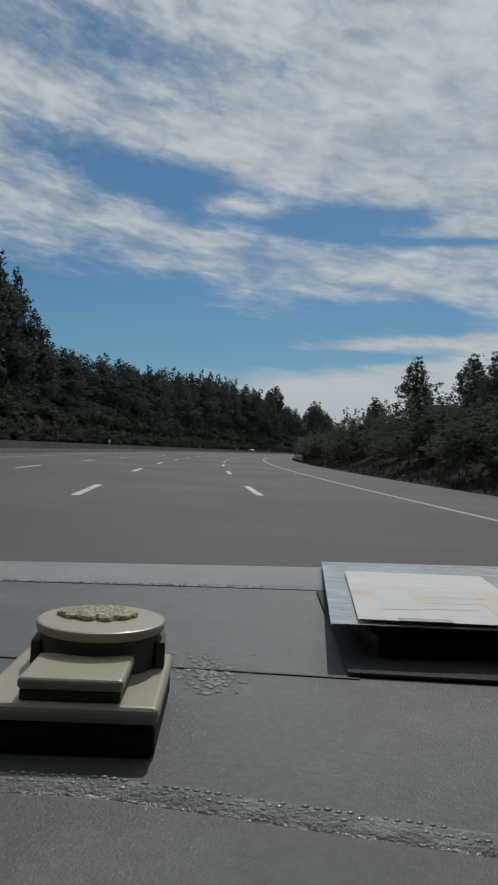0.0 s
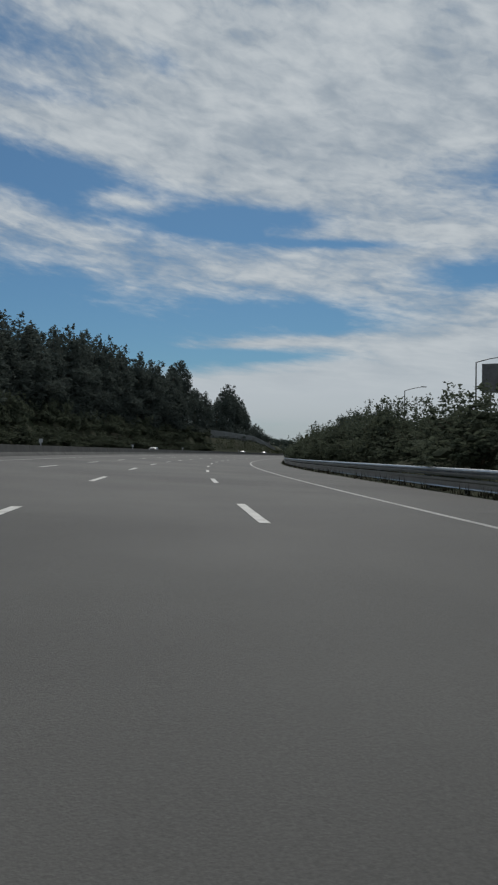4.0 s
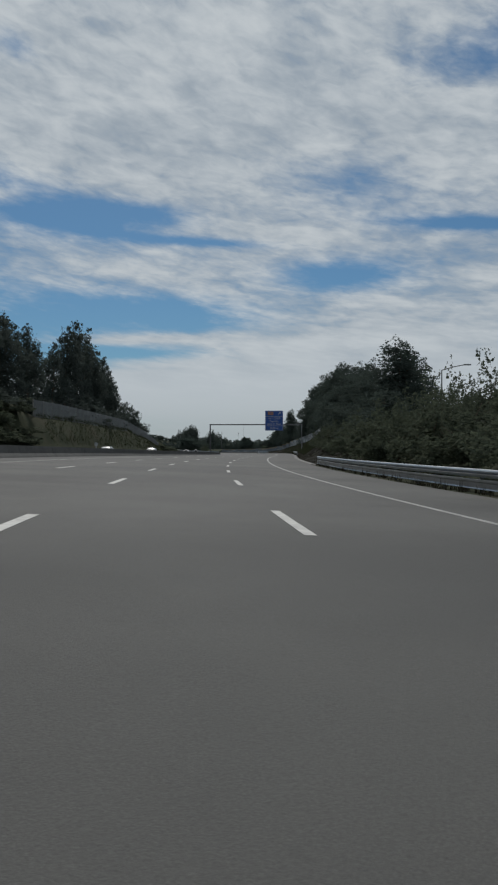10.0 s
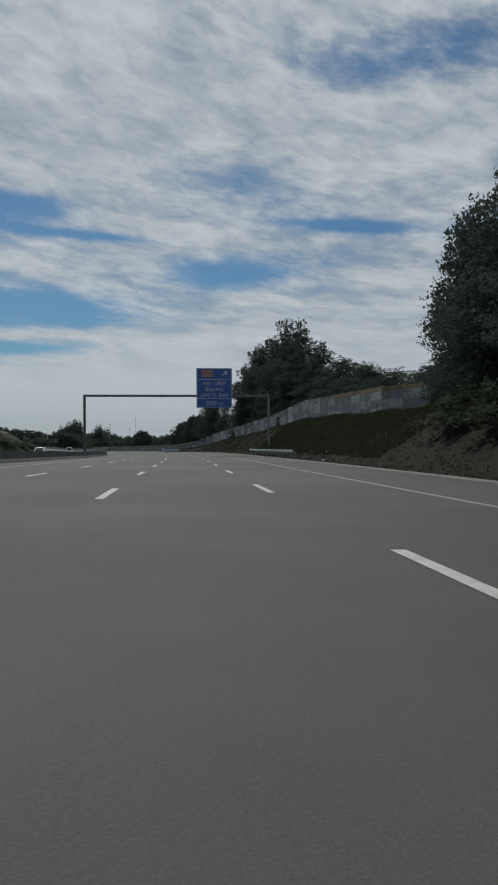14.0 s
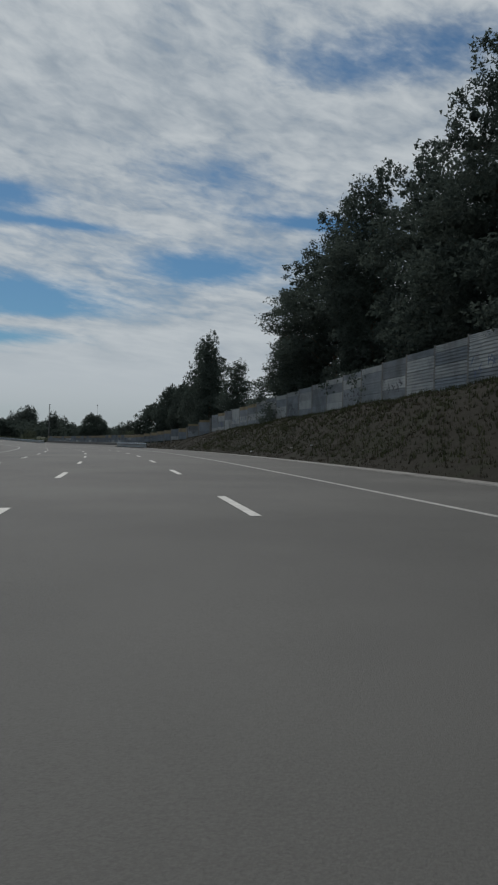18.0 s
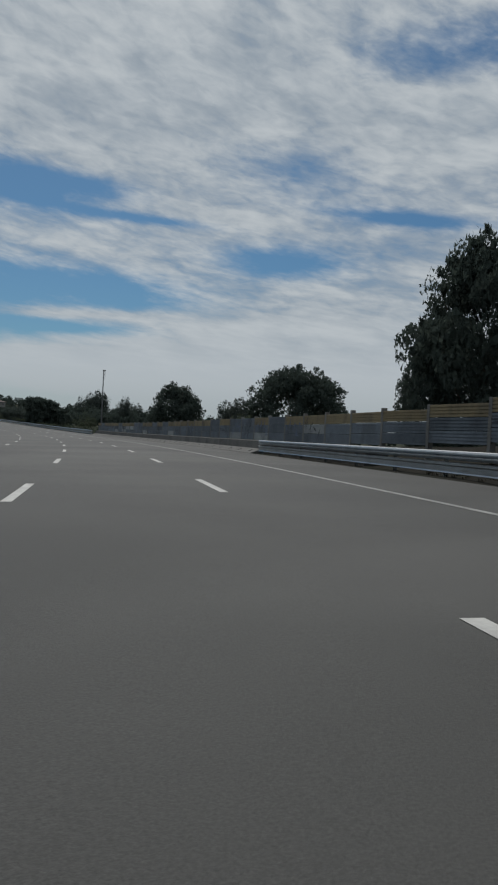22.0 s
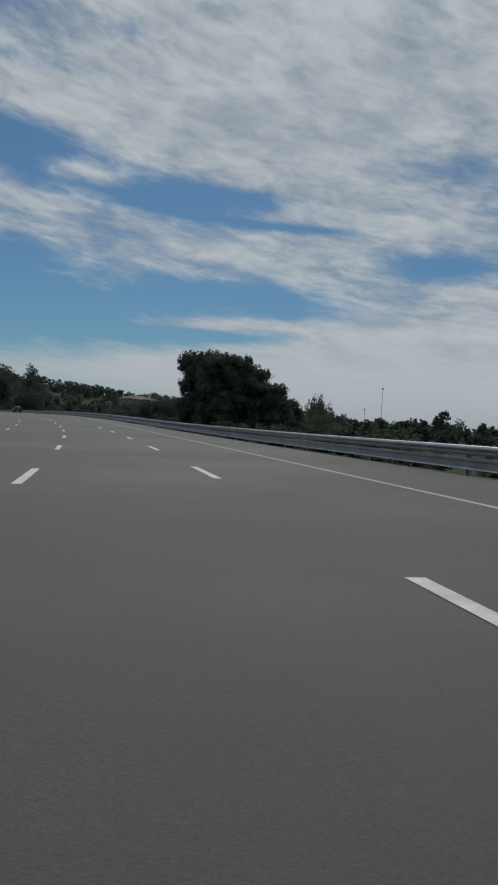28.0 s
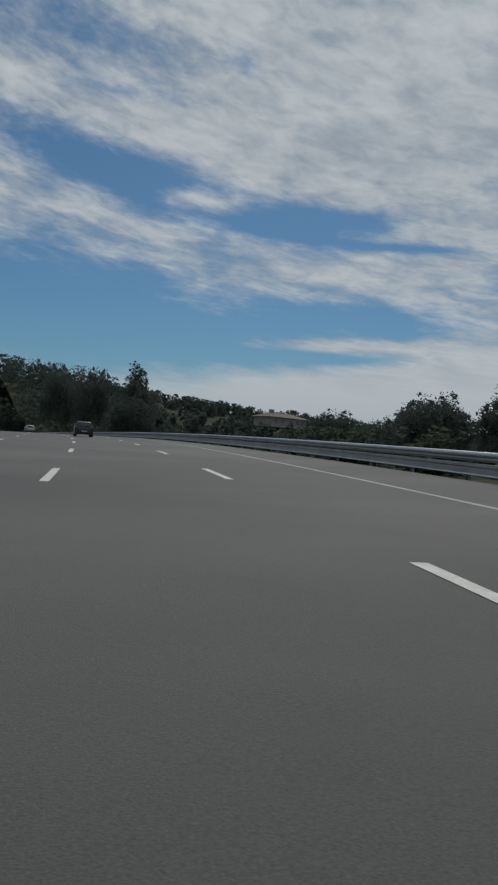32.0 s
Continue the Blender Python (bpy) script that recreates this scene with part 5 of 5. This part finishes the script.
SHADE_BLACK = material("shade_black_plastic", (0.012, 0.013, 0.015), (0.008, 0.009, 0.010), 0.6, grain=120, large=12, bump=0.05, spec=0.25)
# beige darkened to brown: shade under cap and plate put into the colour
SHADED_PLASTIC = material("beige_plastic_in_shade", (0.085, 0.078, 0.060), (0.060, 0.055, 0.043), 0.55, grain=120, large=12, bump=0.05, spec=0.3)
SCUFF = material("chalky_scuff", (0.24, 0.25, 0.255), (0.15, 0.155, 0.155), 0.7, grain=300, large=60, bump=0.1)
CARDBOARD = material("torn_cardboard", (0.70, 0.62, 0.47), (0.60, 0.51, 0.37), 0.9, grain=300, large=40, bump=0.6)
SHEET = material("white_paper", (0.62, 0.61, 0.595), (0.55, 0.545, 0.53), 0.7, grain=60, large=14, bump=0.05, stain=(0.55, 0.46, 0.34), stain_scale=12)
SLEEVE = material("clear_sleeve", (0.58, 0.61, 0.615), (0.47, 0.51, 0.515), 0.2, grain=40, large=9, bump=0.3, bump_scale=30, spec=0.8)
INK_GREEN = material("pale_green_ink", (0.52, 0.555, 0.55), (0.58, 0.59, 0.575), 0.7, grain=60, large=14, bump=0)
INK_ORANGE = material("pale_orange_ink", (0.60, 0.54, 0.45), (0.60, 0.56, 0.50), 0.7, grain=60, large=14, bump=0)
LAP = pose(0, 0, 0, 0, 0, 6.2) @ pose(0, 0, 0, 0.3) @ pose(0, 0, 0, 0, 1.58)
CAR0 = Matrix.Translation(at(0, -1.9, 1.0)) @ LAP
own = empty("car", CAR0, "grey car with a dark grained plastic dashboard", "car")


def grid_part(name, xs, ys, zfun, depth, mat, parent, label=""):
    """A slab with a shaped top."""
    vs, fs = [], []
    nx, ny = len(xs), len(ys)
    for z0 in (0, 1):
        for y in ys:
            for x in xs:
                z = zfun(x, y)
                vs.append((x, y, z if z0 == 0 else z - depth))
    k = nx * ny
    for j in range(ny - 1):
        for i in range(nx - 1):
            a = j * nx + i
            fs.append((a, a + 1, a + 1 + nx, a + nx))
            fs.append((k + a, k + a + nx, k + a + 1 + nx, k + a + 1))
    rim = [i for i in range(nx)] + [j * nx + nx - 1 for j in range(1, ny)] + [(ny - 1) * nx + i for i in range(nx - 2, -1, -1)] + [j * nx for j in range(ny - 2, 0, -1)]
    for a, b in zip(rim, rim[1:] + rim[:1]):
        fs.append((b, a, k + a, k + b))
    return mesh_object(name, vs, fs, mat, parent, label, smooth=False)


def dash_z(x, y):
    z = -0.13
    far = 0.872 + 0.07 * x
    if y > far - 0.05:
        z -= 0.03 * ((y - far + 0.05) / 0.05) ** 2 * 0.5
    lip = 0.292 - 0.32 * max(x + 0.02, 0) - 0.1 * min(x + 0.02, 0)
    if y < lip:
        z -= 0.006 * min((lip - y) / 0.09, 1.0)
    return z


dx = [-0.62 + 0.031 * i for i in range(12)] + [-0.26 + 0.012 * i for i in range(56)] + [0.43 + 0.04 * i for i in range(8)]
dy = sorted([0.10 + 0.0075 * i for i in range(104)])
own_dash = grid_part("dashboard", dx, dy, dash_z, 0.03, DASH, own, "dark grey grained plastic dashboard")
# the stitched rounded lip, its sun highlights painted as a pale colour
rs = random.Random(9)
vs_, fs_ = [], []
for i in range(60):
    x = -0.26 + 0.52 * i / 59
    y = 0.290 - 0.32 * max(x + 0.02, 0) - 0.1 * min(x + 0.02, 0)
    for k in range(7):
        a = math.pi * k / 6
        vs_.append((x, y + 0.009 * math.cos(a), -0.1312 + 0.0026 * math.sin(a)))
for i in range(59):
    for k in range(6):
        a = i * 7 + k
        fs_.append((a, a + 1, a + 8, a + 7))
LIP = material("lip_highlight_grain", (0.46, 0.47, 0.46), (0.22, 0.225, 0.22), 0.3, grain=420, large=60, bump=0.6, bump_scale=420, spec=0.6)
grained = mesh_object("grained_lip", vs_, fs_, LIP, own_dash, "grained lip of the dashboard, coloured pale for its shine", smooth=True)


# pale base colour paints the glints on the grain
GLINT = material("pale_glint_grain", (0.42, 0.43, 0.42), (0.26, 0.265, 0.26), 0.16, grain=420, large=60, bump=0, spec=0.9)


def grain_beads(name, parent, label, x0, x1, rows, yfun, z, size, share, seed):
    """Raised glossy grains, joined, along a line over the dashboard, coloured pale as glints."""
    r = random.Random(seed)
    vs, fs = [], []
    pitch = size * 2.3
    for k in range(rows):
        for i in range(int((x1 - x0) / pitch)):
            x = x0 + pitch * (i + 0.5 * (k % 2)) + r.uniform(-0.2, 0.2) * size
            if r.random() > share(x):
                continue
            y, q = yfun(x) + (k - (rows - 1) / 2) * size * 1.9 + r.uniform(-0.3, 0.3) * size, size * r.uniform(0.7, 1.15)
            b = len(vs)
            vs += [(x + c[0] * q, y + c[1] * q * 0.85, z + c[2] * q * 0.22) for c in ICO_V]
            fs += [tuple(b + j for j in f) for f in ICO_F]
    ob = mesh_object(name, vs, fs, GLINT, parent, label, smooth=True)
    return tagged(ob, kind="stuff")


grain_beads("raised_grain", grained, "raised grains coloured pale as glints", -0.26, 0.22, 3, lambda x: 0.292 - 0.32 * max(x + 0.02, 0) - 0.1 * min(x + 0.02, 0), -0.1288, 0.0017,
            lambda x: float(np.interp(x, [-0.1, 0.05, 0.15], [0.95, 0.8, 0.35])), 41)
# the glossier far strip and the seams between the dashboard's panels
# the strip's sheen is partly painted, as a lighter base colour
FAR_STRIP = material("dash_strip_painted_sheen", (0.165, 0.172, 0.171), (0.125, 0.131, 0.130), 0.36, grain=300, large=9, bump=0.35, bump_scale=320, spec=0.6)
grid_part("far_strip", [-0.62 + 0.04 * i for i in range(34)], [0.703 + 0.008 * i for i in range(22)], lambda x, y: dash_z(x, y - 0.02 * x) + 0.0007, 0.0006, FAR_STRIP, own_dash, "glossier strip along the windscreen, lightened for sheen")
grain_beads("raised_grain", own_dash, "raised grains below the strip, coloured pale as glints", -0.4, 0.26, 3, lambda x: 0.707 + 0.02 * x, -0.1291, 0.0020,
            lambda x: float(np.interp(x, [-0.15, 0.05, 0.2], [0.6, 0.35, 0.1])), 42)
for (xa, ya), (xb, yb) in (((-0.03, 0.450), (0.118, 0.4275)), ((-0.6, 0.53), (-0.075, 0.456))):
    bm = bmesh.new()
    vs_ = [bm.verts.new(c) for c in ((xa, ya - 0.001, -0.1292), (xb, yb - 0.001, -0.1292), (xb, yb + 0.001, -0.1292), (xa, ya + 0.001, -0.1292), (xa, ya - 0.001, -0.1305), (xb, yb - 0.001, -0.1305), (xb, yb + 0.001, -0.1305), (xa, ya + 0.001, -0.1305))]
    for q in ((0, 1, 2, 3), (0, 4, 5, 1), (3, 2, 6, 7), (0, 3, 7, 4), (1, 5, 6, 2)):
        bm.faces.new([vs_[k] for k in q])
    part("seam", bm, SEAM, own_dash, "rubber seam between panels")
bm = bmesh.new()
vs_ = [bm.verts.new(c) for c in ((0.112, 0.432, -0.1285), (0.44, 0.390, -0.1285), (0.60, 0.66, -0.1285), (0.145, 0.69, -0.1285))]
f_ = bm.faces.new(vs_)
r_ = bmesh.ops.extrude_face_region(bm, geom=[f_])
bmesh.ops.translate(bm, verts=[v for v in r_["geom"] if isinstance(v, bmesh.types.BMVert)], vec=(0, 0, 0.0015))
bmesh.ops.recalc_face_normals(bm, faces=bm.faces[:])
part("vent_panel", bm, DASH_DARK, own_dash, "darker inset dashboard panel")
# the rest of the front, below the line of sight
loft("front_body", [(0.80, -0.86), (0.86, -0.20), (1.10, -0.24), (1.95, -0.36), (2.05, -0.55), (2.0, -0.80)], 1.66, CAR_SILVER, own)
bm = bmesh.new()
box(bm, -0.80, 0.80, -1.5, 0.86, -0.84, -0.78, 0.01)
part("floor_pan", bm, DASH_DARK, own)
# unseen dark roof and walls, added to keep light off the box's front
for nm, b in (("roof", (-0.74, 0.74, -1.55, 0.14, 0.27, 0.31)), ("rear_panel", (-0.74, 0.74, -1.60, -1.55, -0.80, 0.31)), ("parcel_wall", (-0.70, 0.70, -0.52, -0.40, -0.78, 0.02))):
    bm = bmesh.new()
    box(bm, *b, 0.01)
    part(nm, bm, DASH_DARK, own)
# the upper side walls are unseen too and close the cabin to light
for sx in (-1, 1):
    bm = bmesh.new()
    box(bm, sx * 0.765 - 0.02, sx * 0.765 + 0.02, -1.55, 0.70, -0.28, 0.30, 0.01)
    part("side_wall", bm, DASH_DARK, own)
    bm = bmesh.new()
    box(bm, sx * 0.80 - 0.03, sx * 0.80 + 0.03, -1.5, 0.84, -0.84, -0.30, 0.01)
    part("door_panel", bm, CAR_SILVER, own)
    for y in (-1.2, 1.4):
        q = Matrix.Translation((sx * 0.74, y, -0.69)) @ Matrix.Rotation(math.pi / 2, 4, "Y")
        bm = bmesh.new()
        bmesh.ops.create_cone(bm, cap_ends=True, segments=24, radius1=0.31, radius2=0.31, depth=0.19, matrix=q)
        w_ = part("wheel", bm, RUBBER, own)
        bm = bmesh.new()
        bmesh.ops.create_cone(bm, cap_ends=True, segments=16, radius1=0.19, radius2=0.19, depth=0.21, matrix=q)
        part("rim", bm, CAR_SILVER, w_, "alloy rim")


def rounded_plate(bm, pts, z0, z1, bevel):
    lo = [bm.verts.new((x, y, z0)) for x, y in pts]
    hi = [bm.verts.new((x, y, z1)) for x, y in pts]
    n = len(pts)
    bm.faces.new(hi)
    bm.faces.new(lo[::-1])
    for i in range(n):
        bm.faces.new((lo[i], lo[(i + 1) % n], hi[(i + 1) % n], hi[i]))
    bmesh.ops.recalc_face_normals(bm, faces=bm.faces[:])
    bmesh.ops.bevel(bm, geom=bm.edges[:], offset=bevel, segments=3, profile=0.5, affect="EDGES")
    return bm


box_thing = empty("toll_transponder", CAR0, "beige plastic toll box with a round cap lying on the dashboard", "toll box")
# lower half coloured black to paint the shade on the box's front
part("lower_body", rounded_plate(bmesh.new(), [(-0.075, 0.3195), (0.001, 0.3135), (0.0078, 0.397), (-0.067, 0.404)], -0.1295, -0.1165, 0.002), SHADE_BLACK, box_thing, "lower half of the box, blackened for shade")
part("base", rounded_plate(bmesh.new(), [(-0.076, 0.318), (0.002, 0.312), (0.009, 0.398), (-0.068, 0.405)], -0.1163, -0.1085, 0.003), BEIGE, box_thing)
plate_ = part("raised_plate", rounded_plate(bmesh.new(), [(-0.057, 0.319), (-0.013, 0.316), (-0.010, 0.356), (-0.054, 0.358)], -0.1038, -0.0985, 0.002), BEIGE, box_thing)
part("plate_foot", rounded_plate(bmesh.new(), [(-0.056, 0.3205), (-0.014, 0.3175), (-0.011, 0.356), (-0.053, 0.358)], -0.1083, -0.1040, 0.0006), SHADED_PLASTIC, plate_, "foot below the plate, coloured dark for shade")
bm = bmesh.new()
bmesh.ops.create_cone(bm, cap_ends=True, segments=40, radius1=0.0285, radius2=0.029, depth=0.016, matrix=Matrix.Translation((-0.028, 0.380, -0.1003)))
neck = part("neck", bm, SHADED_PLASTIC, box_thing, "neck under the cap, coloured dark for shade")
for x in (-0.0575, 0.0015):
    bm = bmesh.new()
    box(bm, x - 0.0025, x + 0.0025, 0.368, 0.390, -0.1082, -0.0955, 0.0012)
    part("lug", bm, SHADED_PLASTIC, neck, "ribbed lug coloured dark for shade")
bm = bmesh.new()
bmesh.ops.create_cone(bm, cap_ends=True, segments=48, radius1=0.0312, radius2=0.0316, depth=0.005, matrix=Matrix.Translation((-0.028, 0.380, -0.0896)))
bmesh.ops.bevel(bm, geom=[e for e in bm.edges if len(e.link_faces) == 2 and e.calc_face_angle(0) > 1], offset=0.0015, segments=2, profile=0.5, affect="EDGES")
part("round_cap", bm, BEIGE, box_thing)
bm = bmesh.new()
for i in range(130):
    a, o = rs.uniform(0, 6.28), math.sqrt(rs.uniform(0, 1)) * 0.017
    bmesh.ops.create_icosphere(bm, subdivisions=1, radius=rs.uniform(0.001, 0.003), matrix=Matrix.Translation((-0.031 + math.cos(a) * o, 0.386 + math.sin(a) * o * 0.7, -0.0862 + 0.0016 * (1 - o / 0.017))) @ Matrix.Diagonal((1.8, 1.8, 0.9, 1)))
part("torn_label", bm, CARDBOARD, box_thing, "torn cardboard remains of a label")
# chalky scuff beside the box
vs_, fs_ = [], []
for i in range(150):
    cx, cy, q = rs.gauss(0.030, 0.009), rs.gauss(0.437, 0.017), rs.uniform(0.0005, 0.0022)
    b_, n_ = len(vs_), 6
    vs_ += [(cx + q * rs.uniform(0.6, 1.3) * math.cos(6.283 * k / n_), cy + 1.5 * q * rs.uniform(0.6, 1.3) * math.sin(6.283 * k / n_), -0.12965) for k in range(n_)]
    vs_.append((cx, cy, -0.1294))
    fs_ += [(b_ + k, b_ + (k + 1) % n_, b_ + n_) for k in range(n_)]
tagged(mesh_object("scuff", vs_, fs_, SCUFF, own_dash, "pale chalky scuff on the plastic"), kind="stuff")

# prop under the papers, coloured black to paint in their shadow
bm = bmesh.new()
box(bm, 0.138, 0.275, 0.462, 0.575, -0.1268, -0.1130, 0.002)
block = part("black_block", bm, SHADE_BLACK)
block.matrix_basis = CAR0
tagged(block, "flat block propping the papers, black for the shadow below them", "block")


def sheet(name, pts, thick, mat, parent, label="", curl=0.0):
    (ax, ay, az), (bx, by, bz), (cx, cy, cz), (ex, ey, ez) = pts
    n = 14
    vs, fs = [], []
    for lay in (0, 1):
        for j in range(n + 1):
            for i in range(n + 1):
                p, q = i / n, j / n
                w = [(1 - p) * (1 - q), p * (1 - q), p * q, (1 - p) * q]
                c = [sum(k * v for k, v in zip(w, t)) for t in ((ax, bx, cx, ex), (ay, by, cy, ey), (az, bz, cz, ez))]
                c[2] += curl * math.sin(p * 7 + q * 4) * math.sin(q * 3.1) - lay * thick
                vs.append(c)
    k = (n + 1) ** 2
    for j in range(n):
        for i in range(n):
            a = j * (n + 1) + i
            fs.append((a, a + 1, a + n + 2, a + n + 1))
            fs.append((k + a, k + a + n + 1, k + a + n + 2, k + a + 1))
    ob = mesh_object(name, vs, fs, mat, parent, label, smooth=True)
    return ob


papers = empty("paper_in_sleeve", CAR0, "white printed paper in a clear plastic sleeve lying on the dashboard", "paper")
sheet("sleeve", [(0.106, 0.457, -0.1045), (0.30, 0.445, -0.1045), (0.46, 0.86, -0.123), (0.182, 0.846, -0.123)], 0.0008, SLEEVE, papers, "clear plastic sleeve", 0.0004)
sheet("sheet", [(0.124, 0.460, -0.1018), (0.246, 0.449, -0.1018), (0.316, 0.72, -0.1138), (0.180, 0.728, -0.1138)], 0.0006, SHEET, papers, "white paper with faint print")


def on_sheet(x, y):
    """A place just over the sheet of paper."""
    near = 0.460 - 0.090 * (x - 0.124)
    return x, y, -0.1018 - 0.012 * (y - near) / 0.2695 + 0.00022


sheet("print_block", [on_sheet(*c) for c in ((0.150, 0.50), (0.178, 0.50), (0.200, 0.60), (0.172, 0.60))], 0.0001, INK_GREEN, papers)
sheet("print_block", [on_sheet(*c) for c in ((0.224, 0.475), (0.244, 0.475), (0.276, 0.60), (0.254, 0.60))], 0.0001, INK_ORANGE, papers)
sheet("tape_strip", [(0.150, 0.4555, -0.1012), (0.184, 0.4535, -0.1012), (0.185, 0.4625, -0.1014), (0.151, 0.4645, -0.1014)], 0.0004, SLEEVE, papers, "short strip of clear tape")
INK_GREY = material("faint_grey_ink", (0.53, 0.535, 0.54), (0.58, 0.58, 0.575), 0.7, grain=60, large=14, bump=0)
for i in range(7):
    y_ = 0.505 + 0.028 * i
    x_ = 0.182 + 0.30 * (y_ - 0.505)
    k_ = 0.042 + 0.006 * (i % 3)
    sheet("print_line", [on_sheet(*c) for c in ((x_, y_), (x_ + k_, y_), (x_ + k_ + 0.002, y_ + 0.005), (x_ + 0.002, y_ + 0.005))], 0.0001, INK_GREY, papers)
